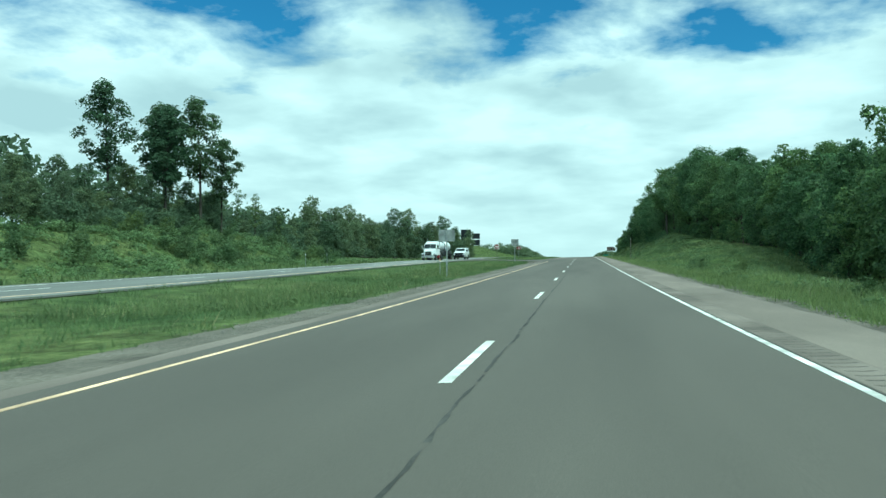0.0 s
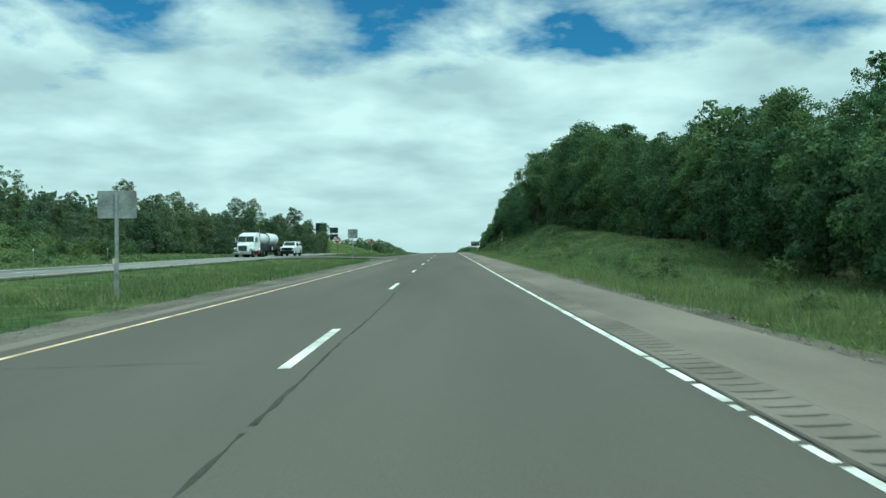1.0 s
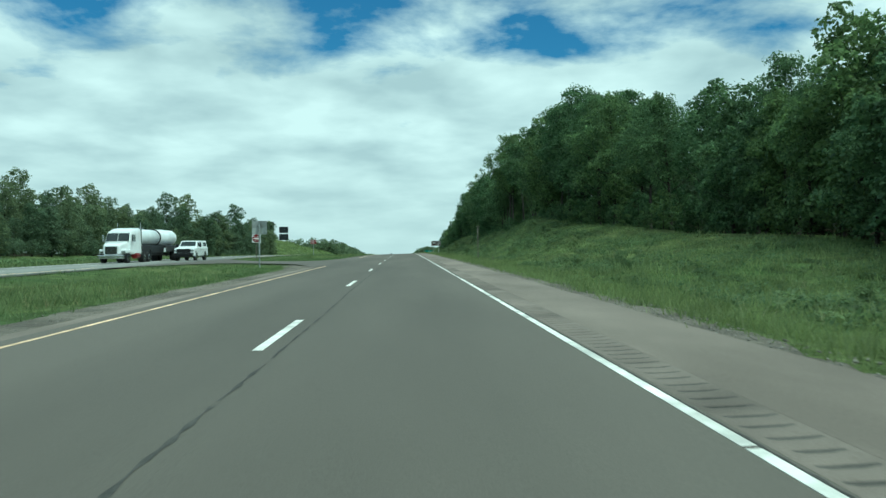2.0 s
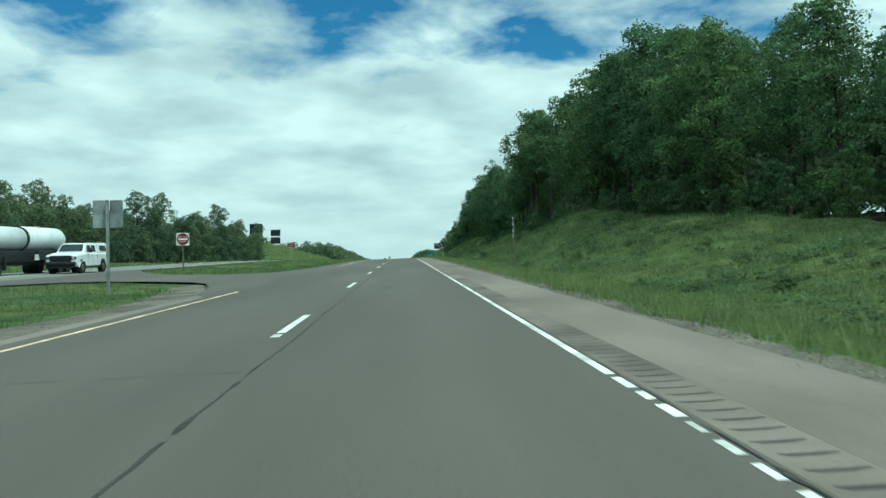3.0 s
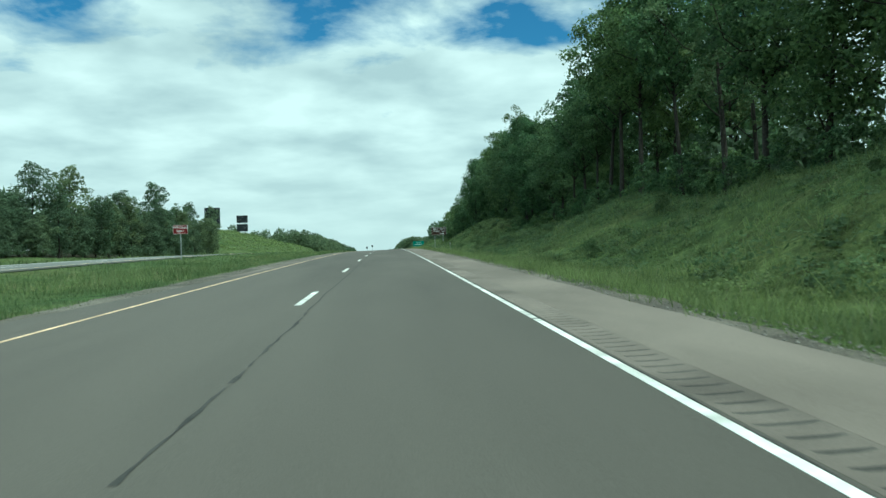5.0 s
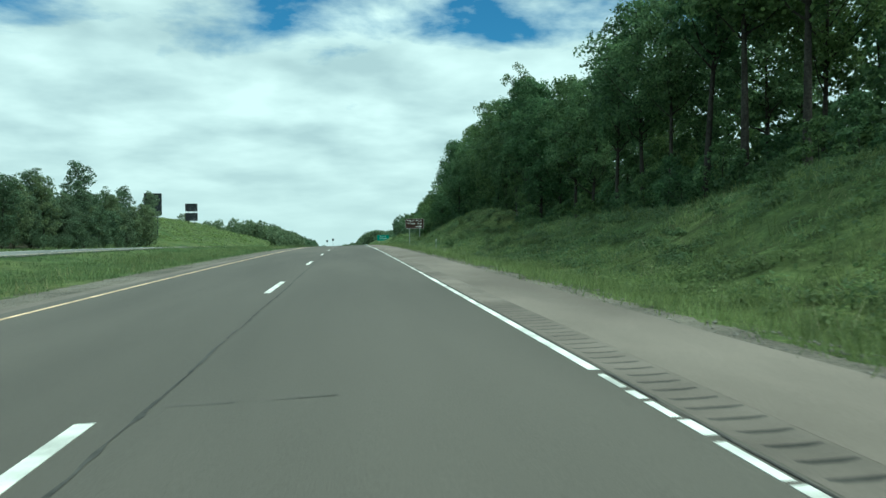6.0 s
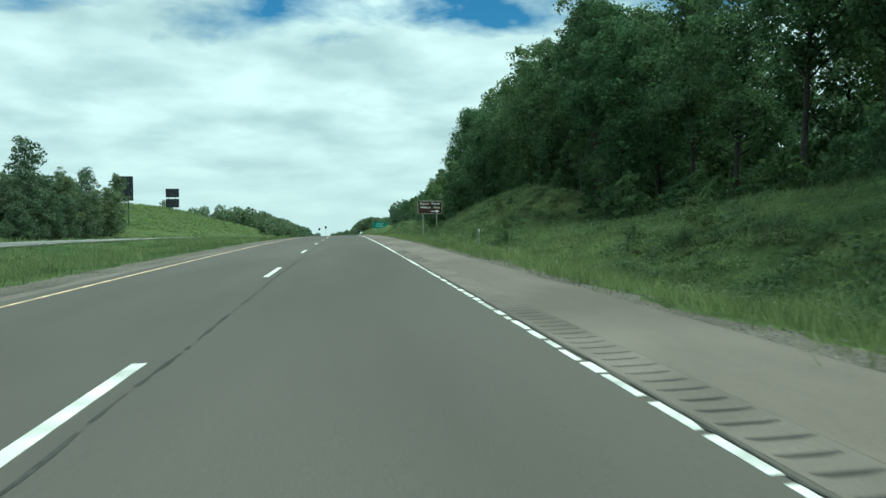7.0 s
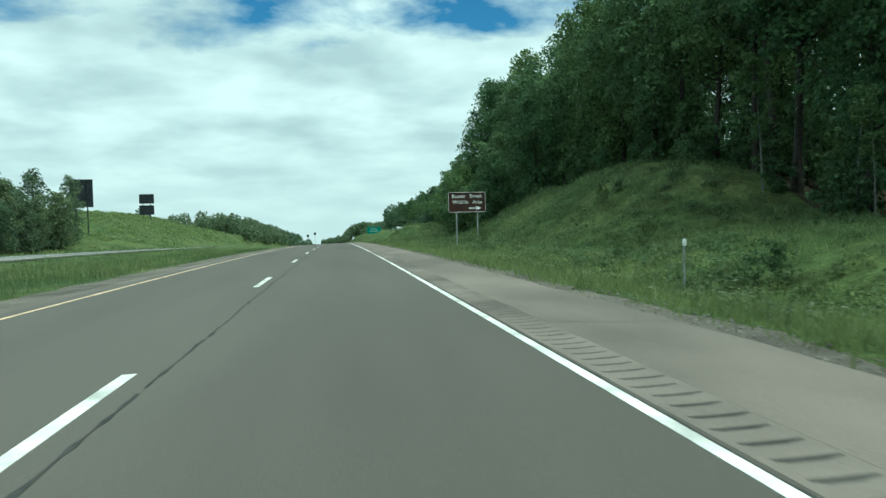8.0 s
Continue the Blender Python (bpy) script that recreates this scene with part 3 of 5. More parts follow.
# entry forbidden
gx, gy = -14.3, 140.0
s = empty("no_entry_sign", at_ground(gx, gy, 8))
hgt = 4.12 - ground_z(gx, gy)
part("post", u_post(hgt), WEATHERED, s, "weathered post")
part("panel", shift(plate(0.92, 0.92), 0, 0, hgt - 0.46), SIGN_WHITE, s, "white square panel")
part("disc", cyl(bmesh.new(), (0, -0.007, hgt - 0.46), (0, -0.011, hgt - 0.46), 0.43, n=40), SIGN_RED, s, "red disc")
part("bar", boxed(-0.33, -0.016, hgt - 0.51, 0.33, -0.0115, hgt - 0.41), SIGN_WHITE, s, "white bar")
lettering("lettering", "DO", 0.15, SIGN_WHITE, s, upright(pose(-0.20, -0.013, hgt - 0.29)))
lettering("lettering", "NOT", 0.15, SIGN_WHITE, s, upright(pose(0.14, -0.013, hgt - 0.29)))
lettering("lettering", "ENTER", 0.17, SIGN_WHITE, s, upright(pose(0, -0.013, hgt - 0.63)))
bolts(s, [(0, hgt - 0.08), (0, hgt - 0.84)])
tagged(s, "white square do not enter sign with a red disc", "road sign")

# small red sign farther on
gx, gy = -15.5, 205.8
s = empty("red_sign", at_ground(gx, gy, 4))
hgt = 4.2 - ground_z(gx, gy)
part("post", u_post(hgt), STEEL, s)
part("panel", shift(plate(1.2, 0.76), 0, 0, hgt - 0.38), SIGN_RED, s, "red panel")
for x0, z0, x1, z1 in ((-0.58, -0.035, 0.58, -0.015), (-0.58, -0.745, 0.58, -0.725), (-0.59, -0.74, -0.57, -0.02), (0.57, -0.74, 0.59, -0.02)):
    part("border", boxed(x0, -0.012, hgt + z0, x1, -0.0065, hgt + z1), SIGN_WHITE, s)
lettering("lettering", "WRONG", 0.30, SIGN_WHITE, s, upright(pose(0, -0.009, hgt - 0.23)))
lettering("lettering", "WAY", 0.30, SIGN_WHITE, s, upright(pose(0, -0.009, hgt - 0.54)))
tagged(s, "red wrong way sign with white lettering on a post", "road sign")

# one way
gx, gy = 9.25, 134.3
s = empty("one_way_sign", at_ground(gx, gy, -95))
hgt = 4.74 - ground_z(gx, gy)
part("post", wood_post(hgt - 0.05, 0.0, 0.01, 0.09), WEATHERED, s, "weathered wooden post")
part("panel", shift(plate(0.92, 1.40), 0, 0, hgt - 0.70), SIGN_WHITE, s, "white upright panel")
for x0, z0, x1, z1 in ((-0.43, -0.03, 0.43, -0.015), (-0.43, -1.385, 0.43, -1.37), (-0.44, -1.38, -0.425, -0.02), (0.425, -1.38, 0.44, -0.02)):
    part("border", boxed(x0, -0.010, hgt + z0, x1, -0.0065, hgt + z1), SIGN_BLACK, s)
lettering("lettering", "ONE", 0.40, SIGN_BLACK, s, upright(pose(0, -0.008, hgt - 0.30)))
lettering("lettering", "WAY", 0.40, SIGN_BLACK, s, upright(pose(0, -0.008, hgt - 0.70)))
bm = boxed(-0.10, -0.011, hgt - 1.17, 0.32, -0.0065, hgt - 1.05)
vs = [bm.verts.new((x, yy, hgt - 1.11 + z)) for yy in (-0.011, -0.0065) for x, z in ((-0.34, 0), (-0.08, 0.17), (-0.08, -0.17))]
bm.faces.new(vs[:3]), bm.faces.new(vs[5:2:-1])
part("arrow", bm, SIGN_BLACK, s, "black arrow")
bolts(s, [(0, hgt - 0.10), (0, hgt - 1.30)])
tagged(s, "white one way sign with a black arrow on the bank", "road sign")

# brown sign with two posts
gx, gy = 10.62, 279.2
s = empty("brown_sign", at_ground(gx, gy, 2))
hgt = 4.46 - ground_z(gx, gy)
part("panel", shift(plate(2.62, 1.40, 0.02, 0.09), 0, 0, hgt - 0.70), SIGN_BROWN, s, "brown panel")
for x in (-0.72, 0.72):
    part("post", wood_post(hgt - 0.1, x, 0.02, 0.085), STEEL, s, "slim grey post")
for x0, z0, x1, z1 in ((-1.25, -0.055, 1.25, -0.03), (-1.25, -1.37, 1.25, -1.345), (-1.275, -1.33, -1.25, -0.07), (1.25, -1.33, 1.275, -0.07)):
    part("border", boxed(x0, -0.016, hgt + z0, x1, -0.0105, hgt + z1), SIGN_WHITE, s)
for word, wx, wz in (("Beaver", -0.56, 0.30), ("Brook", 0.62, 0.30), ("Wildlife", -0.46, 0.70), ("Area", 0.72, 0.70)):
    lettering("lettering", word, 0.345, SIGN_WHITE, s, upright(pose(wx, -0.013, hgt - wz)))
bm = boxed(0.12, -0.016, hgt - 1.15, 0.68, -0.0105, hgt - 1.07)
vs = [bm.verts.new((x, yy, hgt - 1.11 + z)) for yy in (-0.016, -0.0105) for x, z in ((0.98, 0), (0.64, 0.15), (0.64, -0.15))]
bm.faces.new(vs[2::-1]), bm.faces.new(vs[3:])
part("arrow", bm, SIGN_WHITE, s, "white arrow")
tagged(s, "brown wildlife area sign with a white arrow on two posts", "road sign")

# green sign far ahead
gx, gy = 18.5, 590
s = empty("green_sign", at_ground(gx, gy, 2))
hgt = 1.0 - ground_z(gx, gy)
part("panel", shift(plate(6.2, 3.0, 0.03, 0.2), 0, 0, hgt - 1.5), SIGN_GREEN, s, "green panel")
for x in (-2.0, 2.0):
    part("post", wood_post(hgt - 0.2, x, 0.03, 0.2, 2.0), STEEL, s)
for z, w in ((0.95, 1.5), (1.95, 1.9)):
    part("writing_bar", boxed(-w, -0.03, hgt - z - 0.07, w, -0.016, hgt - z + 0.07), SIGN_WHITE, s, "white bar of writing")
tagged(s, "large green guide sign beside the road far ahead", "road sign")


for gx, gy, top, w in ((-8.4, 520, -0.9, 0.8), (-5.9, 520, -0.2, 0.8), (6.9, 500, -1.9, 0.5)):
    s = empty("far_sign", at_ground(gx, gy, 0))
    hgt = max(top - ground_z(gx, gy), 2.0)
    part("post", u_post(hgt, 0, 0.01), STEEL, s)
    part("panel", shift(plate(w, w * 1.1), 0, 0, hgt - w * 0.55), SIGN_BLACK, s, "dark back of the panel")
    tagged(s, "small dark sign back on a thin post far ahead", "road sign")


def delineator(x, y, h, mat_top, turn=0):
    d = empty("delineator", at_ground(x, y, turn))
    part("post", wood_post(h, 0, 0.0, 0.045, 0.4), STEEL, d, "thin steel post")
    part("reflector", shift(plate(0.10, 0.16, 0.01, 0.03), 0, -0.012, h - 0.1), mat_top, d, "small white reflector")
    tagged(d, "thin roadside marker post with a white reflector", "marker post", group="marker posts")


delineator(9.8, 243.0, 1.2, SIGN_WHITE)
stub = empty("marker_stub", at_ground(9.1, 118.4))
part("post", wood_post(0.62, 0, 0, 0.06, 0.3), WEATHERED, stub)
tagged(stub, "short weathered wooden stake in the grass", "stake")
delineator(-33.8, 91.5, 1.7, SIGN_WHITE)
delineator(-43.0, 128.6, 2.1, SIGN_WHITE)
delineator(-8.3, 46.5, 1.3, YELLOW_PAINT)


def hoarding(x, y, w, z0, z1, turn, gaps, nposts):
    """A billboard from behind: dark boards on timber posts."""
    g = ground_z(x, y)
    hb = empty("billboard", pose(x, y, g, 0, 0, turn))
    spans = [(z0 - g, z1 - g)] if not gaps else [(z0 - g, (z0 + z1) / 2 - g - 0.35), ((z0 + z1) / 2 - g + 0.35, z1 - g)]
    for a, b in spans:
        k = max(4, int(w / 0.6))
        for i in range(k):
            part("board", boxed(-w / 2 + w * i / k + 0.003, -0.04 - 0.006 * (i % 2), a, -w / 2 + w * (i + 1) / k - 0.003, 0.03, b), BLACK_WOOD, hb)
        for zz in (a + 0.2, (a + b) / 2, b - 0.2):
            part("stringer", boxed(-w / 2, -0.14, zz - 0.08, w / 2, -0.045, zz + 0.08), BLACK_WOOD, hb)
    for i in range(nposts):
        px = -w / 2 + w * (i + 0.5) / nposts
        part("post", boxed(px - 0.15, -0.45, -1.0, px + 0.15, -0.15, z1 - g - 0.1, bevel=0.02), BLACK_WOOD, hb, "dark timber post")
    tagged(hb, "dark billboard seen from behind on timber posts", "billboard", group="billboards on the rise")


hoarding(-65.0, 451, 5.7, 8.7, 16.1, 12, False, 2)
hoarding(-74.9, 570, 5.7, 8.4, 16.8, 10, True, 2)

# ---- vehicles on the opposite carriageway ----


def wheel(parent, x, y, r, w, rim_mat):
    t = part("wheel", cyl(bmesh.new(), (x - w / 2, y, r), (x + w / 2, y, r), r, n=24), RUBBER, parent, "black tyre")
    s = 1 if x > 0 else -1
    part("rim", cyl(bmesh.new(), (x + s * (w / 2 - 0.02), y, r), (x + s * (w / 2 + 0.012), y, r), r * 0.58, r * 0.5, n=18), rim_mat, t, "metal rim")


def rounded(y, w, z0, z1, r=0.15, top=1.0):
    """A rounded box section across a vehicle at y."""
    pts = []
    for cx, cz, a0 in ((w / 2 * top - r, z1 - r, 0), (-w / 2 * top + r, z1 - r, 90), (-w / 2 + r, z0 + r, 180), (w / 2 - r, z0 + r, 270)):
        for k in range(4):
            a = radians(a0 + 30 * k)
            pts.append((cx + r * math.cos(a), y, cz + r * math.sin(a)))
    return pts


def pane(corners, thick=0.02):
    """A thin slab between four corners."""
    bm = bmesh.new()
    bm.faces.new([bm.verts.new(p) for p in corners])
    bmesh.ops.solidify(bm, geom=bm.faces[:], thickness=thick)
    return bm


def build_pickup(x, y):
    """Nose at y = 0, tail at 5.95; it faces -y."""
    v = empty("pickup_truck", pose(x, y, opp_z(x, y) + 0.025))
    part("body", loft([rounded(0.10, 1.86, 0.50, 1.16, 0.12), rounded(0.22, 1.96, 0.46, 1.24, 0.13), rounded(1.00, 2.02, 0.44, 1.32, 0.14), rounded(1.62, 2.02, 0.44, 1.36, 0.10),
                       rounded(1.70, 2.02, 0.44, 1.32, 0.08), rounded(5.80, 2.02, 0.48, 1.34, 0.08), rounded(5.95, 1.96, 0.55, 1.30, 0.08)]), CAR_WHITE, v, "white body")
    part("bonnet", loft([rounded(0.14, 1.50, 1.10, 1.22, 0.05, 0.96), rounded(0.40, 1.60, 1.15, 1.33, 0.07, 0.96), rounded(1.64, 1.66, 1.20, 1.42, 0.08, 0.96)]), CAR_WHITE, v, "raised white bonnet")
    part("cab", loft([rounded(1.60, 1.84, 1.25, 1.40, 0.05), rounded(2.22, 1.82, 1.25, 2.00, 0.12, 0.88), rounded(3.60, 1.84, 1.25, 2.03, 0.12, 0.88), rounded(3.92, 1.86, 1.25, 1.99, 0.10, 0.88)]), CAR_WHITE, v, "white cab")
    part("cap", loft([rounded(3.98, 1.88, 1.30, 2.03, 0.10, 0.90), rounded(5.74, 1.88, 1.30, 2.05, 0.10, 0.90), rounded(5.88, 1.84, 1.30, 1.98, 0.10, 0.90)]), CAR_WHITE, v, "white cap over the bed")
    part("windscreen", pane([(-0.78, 1.63, 1.475), (0.78, 1.63, 1.475), (0.69, 2.10, 1.93), (-0.69, 2.10, 1.93)], 0.012), GLASS, v, "dark windscreen")
    for sx in (-1, 1):
        for p, q, top in ((2.00, 2.80, 1.86), (2.90, 3.62, 1.87)):
            part("side_window", pane([(sx * 0.925, p, 1.44), (sx * 0.925, q, 1.44), (sx * 0.835, q - 0.04, top), (sx * 0.835, p + 0.25 * (p < 2.5), top)], 0.015), GLASS, v, "dark side window")
        part("side_window", pane([(sx * 0.945, 4.25, 1.48), (sx * 0.945, 5.55, 1.48), (sx * 0.865, 5.50, 1.86), (sx * 0.865, 4.30, 1.86)], 0.015), GLASS, v, "tinted window of the cap")
        part("mirror", boxed(sx * 1.03, 1.96, 1.38, sx * 1.27, 2.10, 1.66, bevel=0.04), DARK_METAL, v, "black wing mirror")
        part("headlight", boxed(sx * 0.68, 0.06, 0.92, sx * 0.965, 0.26, 1.14, bevel=0.04), CHROME, v, "bright headlight")
        part("fender", loft([[(sx * px, 1.06 + 0.56 * math.cos(radians(t)), 0.42 + 0.56 * math.sin(radians(t))) for px, t in ((0.96, 180), (1.045, 180), (1.045, 140), (0.96, 140))],
                             [(sx * px, 1.06 + 0.56 * math.cos(radians(t)), 0.42 + 0.56 * math.sin(radians(t))) for px, t in ((0.96, 90), (1.045, 90), (1.045, 40), (0.96, 40))]]), CAR_WHITE, v, "flared fender")
        for yy in (2.02, 2.86, 3.70):
            part("door_line", boxed(sx * 1.009, yy, 0.62, sx * 1.014, yy + 0.018, 1.30), DARK_METAL, v)
        for yy in (2.66, 3.52):
            part("door_handle", boxed(sx * 1.008, yy, 1.14, sx * 1.035, yy + 0.14, 1.17, bevel=0.008), CHROME, v, "bright door handle")
        part("running_board", boxed(sx * 0.80, 1.75, 0.38, sx * 1.05, 4.0, 0.44, bevel=0.015), DARK_METAL, v, "black running board")
        for yy in (1.06, 4.70):
            part("wheel_arch", cyl(bmesh.new(), (sx * 0.8, yy, 0.46), (sx * 1.022, yy, 0.46), 0.51, n=24), DARK_METAL, v, "dark wheel arch")
            wheel(v, sx * 0.91, yy, 0.41, 0.27, CHROME)
    part("grille", boxed(-0.68, 0.02, 0.80, 0.68, 0.16, 1.18, bevel=0.04), SIGN_BLACK, v, "black grille")
    for zz in (0.90, 1.05):
        part("grille_bar", boxed(-0.64, -0.005, zz - 0.018, 0.64, 0.03, zz + 0.018, bevel=0.008), DARK_METAL, v, "dark grille bar")
    part("bumper", boxed(-1.0, -0.10, 0.58, 1.0, 0.14, 0.78, bevel=0.05), DARK_METAL, v, "dark front bumper")
    part("valance", boxed(-0.92, -0.02, 0.34, 0.92, 0.16, 0.58, bevel=0.05), SIGN_BLACK, v, "black lower valance")
    tagged(v, "white pickup truck with a bed cap on the opposite road", "pickup truck")


def ring(y, r, cz, n=28, sx=1.0):
    return [(sx * r * math.cos(2 * math.pi * i / n), y, cz + r * math.sin(2 * math.pi * i / n)) for i in range(n)]


def build_tanker(x, y):
    """Nose at y = 0; it faces -y."""
    v = empty("tanker_truck", pose(x, y, opp_z(x, y) + 0.025))
    part("bonnet", loft([rounded(0.0, 1.3, 0.75, 1.55, 0.15), rounded(0.25, 1.55, 0.7, 1.72, 0.2), rounded(1.7, 1.9, 0.7, 1.95, 0.2)]), CAR_WHITE, v, "white bonnet")
    part("cab", loft([rounded(1.65, 2.2, 0.75, 2.0, 0.12), rounded(2.0, 2.2, 0.75, 2.75, 0.15, 0.94), rounded(3.9, 2.3, 0.75, 2.85, 0.15, 0.95), rounded(4.6, 2.3, 0.75, 2.85, 0.15, 0.95)]), CAR_WHITE, v, "white cab")
    part("roof_fairing", loft([rounded(2.1, 1.9, 2.70, 2.82, 0.05), rounded(3.2, 2.1, 2.70, 3.12, 0.15, 0.92), rounded(4.5, 2.2, 2.70, 3.2, 0.15, 0.92)]), CAR_WHITE, v, "white roof fairing")
    for sx in (-1, 1):
        bm = bmesh.new()
        vs = [bm.verts.new(p) for p in ((sx * 0.02, 1.60, 1.97), (sx * 1.03, 1.60, 1.97), (sx * 0.97, 1.92, 2.68), (sx * 0.02, 1.92, 2.68))]
        bm.faces.new(vs)
        bmesh.ops.solidify(bm, geom=bm.faces[:], thickness=0.02)
        part("windscreen", bm, GLASS, v, "dark windscreen half")
        part("side_window", boxed(sx * 1.09, 2.2, 1.95, sx * 1.13, 3.0, 2.55), GLASS, v, "dark side window")
        part("exhaust", cyl(bmesh.new(), (sx * 1.05, 4.75, 0.9), (sx * 1.05, 4.75, 3.7), 0.08, n=14), CHROME, v, "chrome exhaust stack")
        part("fender", boxed(sx * 0.75, 0.35, 0.85, sx * 1.2, 1.75, 1.25, bevel=0.12), CAR_WHITE, v, "white front fender")
        part("headlight", boxed(sx * 0.78, 0.27, 0.9, sx * 1.12, 0.37, 1.1, bevel=0.03), CHROME, v, "headlight")
        part("fuel_tank", cyl(bmesh.new(), (sx * 1.0, 3.0, 0.65), (sx * 1.0, 4.0, 0.65), 0.27, n=18), SIGN_RED, v, "red side tank")
        part("mirror", boxed(sx * 1.28, 1.9, 1.9, sx * 1.45, 2.0, 2.5, bevel=0.03), CHROME, v, "tall wing mirror")
        wheel(v, sx * 1.02, 1.05, 0.5, 0.3, CHROME)
        for yy in (5.3, 6.6, 15.6, 16.9):
            wheel(v, sx * 0.98, yy, 0.5, 0.52, CHROME)
        part("mudguard", boxed(sx * 0.72, 14.9, 1.08, sx * 1.25, 17.6, 1.14, bevel=0.02), DARK_METAL, v)
    part("grille", boxed(-0.52, -0.04, 0.8, 0.52, 0.08, 1.46, bevel=0.03), SIGN_BLACK, v, "black grille")
    for zz in (0.92, 1.06, 1.20, 1.34):
        part("grille_bar", boxed(-0.5, -0.055, zz - 0.012, 0.5, -0.03, zz + 0.012), CHROME, v)
    part("bumper", boxed(-1.15, -0.18, 0.4, 1.15, 0.06, 0.72, bevel=0.05), CHROME, v, "chrome bumper")
    part("frame", boxed(-0.45, 1.0, 0.62, 0.45, 18.0, 0.86), DARK_METAL, v, "dark chassis frame")
    part("tank", loft([ring(5.0, 0.45, 2.38), ring(5.12, 0.68, 2.38), ring(5.35, 0.80, 2.38), ring(11.6, 0.80, 2.38), ring(11.62, 0.77, 2.38)]), TANK_WHITE, v, "white tank barrel").data.polygons.foreach_set("use_smooth", [True] * 114)
    part("tank", loft([ring(11.66, 0.80, 2.42), ring(11.68, 0.84, 2.42), ring(17.4, 0.84, 2.42), ring(17.75, 0.72, 2.42), ring(17.9, 0.45, 2.42)]), TANK_WHITE, v, "white tank barrel").data.polygons.foreach_set("use_smooth", [True] * 114)
    part("band", loft([ring(11.5, 0.86, 2.41), ring(11.75, 0.86, 2.41)]), DARK_METAL, v, "dark band round the tank")
    for yy in (8.0, 14.5):
        part("hatch", cyl(bmesh.new(), (0, yy, 3.1), (0, yy, 3.32), 0.26, n=20), STEEL, v, "steel hatch")
    part("undercarriage", boxed(-1.05, 12.6, 0.95, 1.05, 17.3, 1.62, bevel=0.05), DARK_METAL, v, "dark undercarriage below the tank")
    part("saddle", boxed(-0.8, 5.4, 0.86, 0.8, 12.6, 1.6, bevel=0.05), DARK_METAL, v, "dark frame below the tank")
    part("sign_plate", boxed(1.06, 11.9, 0.95, 1.10, 12.5, 1.35), SIGN_WHITE, v, "small white plate")
    part("ladder", boxed(-0.25, 17.92, 0.9, 0.25, 17.97, 2.9), STEEL, v)
    part("landing_gear", boxed(-0.9, 8.2, 0.35, 0.9, 8.4, 1.2), DARK_METAL, v)
    tagged(v, "white tanker lorry with a long rounded tank on the opposite road", "tanker truck")


build_tanker(-23.9, 123.4)
build_pickup(-20.3, 133.2)

# ---- plants ----


def quick_mesh(name, verts, faces_n, idx, mats, mat_index=None):
    """A mesh from arrays: verts (n, 3), idx (m, k) with k corners a face."""
    me = bpy.data.meshes.new(name)
    m, k = idx.shape
    me.vertices.add(len(verts))
    me.vertices.foreach_set("co", np.asarray(verts, np.float32).ravel())
    me.loops.add(m * k)
    me.loops.foreach_set("vertex_index", idx.astype(np.int32).ravel())
    me.polygons.add(m)
    me.polygons.foreach_set("loop_start", np.arange(0, m * k, k, dtype=np.int32))
    for mt in mats:
        me.materials.append(mt)
    if mat_index is not None:
        me.polygons.foreach_set("material_index", mat_index.astype(np.int32))
    me.update(calc_edges=True)
    me.validate()
    return me


def unit(v):
    return v / np.maximum(np.linalg.norm(v, axis=1, keepdims=True), 1e-9)


def leaf_cards(g, centres, size, jitter, flat=0.35):
    """Small bent leaf sprays: two triangles each about a fold, at the centres."""
    n = len(centres)
    c = centres + g.normal(0, jitter, (n, 3))
    nrm = unit(g.normal(0, 1, (n, 3)) + np.array([0, 0, flat]))
    t = unit(np.cross(nrm, g.normal(0, 1, (n, 3))))
    b = np.cross(nrm, t)
    s = size * g.uniform(0.6, 1.35, (n, 1))
    w = s * g.uniform(0.45, 0.8, (n, 1))
    sag = nrm * s * 0.22
    v = np.stack([c - t * s, c + b * w * 0.9 - sag, c + t * s, c - b * w * 0.9 - sag], 1).reshape(-1, 3)
    idx = np.arange(4 * n).reshape(n, 4)
    return v, idx


def limb_mesh(segs):
    """Tapered limbs: chains of (point, radius); thin ones get fewer sides."""
    V, F = [], []
    for n, chain in enumerate(segs):
        sides = 8 if n == 0 else 4 if len(chain) > 3 else 3
        base = len(V)
        m = len(chain)
        for i, (p, r) in enumerate(chain):
            a = np.array(chain[max(i - 1, 0)][0]); b = np.array(chain[min(i + 1, m - 1)][0])
            d = b - a
            d = d / max(np.linalg.norm(d), 1e-6)
            u = np.cross(d, [0.31, 0.95, 0.02]); u /= max(np.linalg.norm(u), 1e-6)
            w = np.cross(d, u)
            for k in range(sides):
                t = 2 * math.pi * k / sides
                V.append(np.array(p) + r * (math.cos(t) * u + math.sin(t) * w))
        for i in range(m - 1):
            for k in range(sides):
                F.append((base + i * sides + k, base + i * sides + (k + 1) % sides, base + (i + 1) * sides + (k + 1) % sides, base + (i + 1) * sides + k))
    return np.array(V), np.array(F)


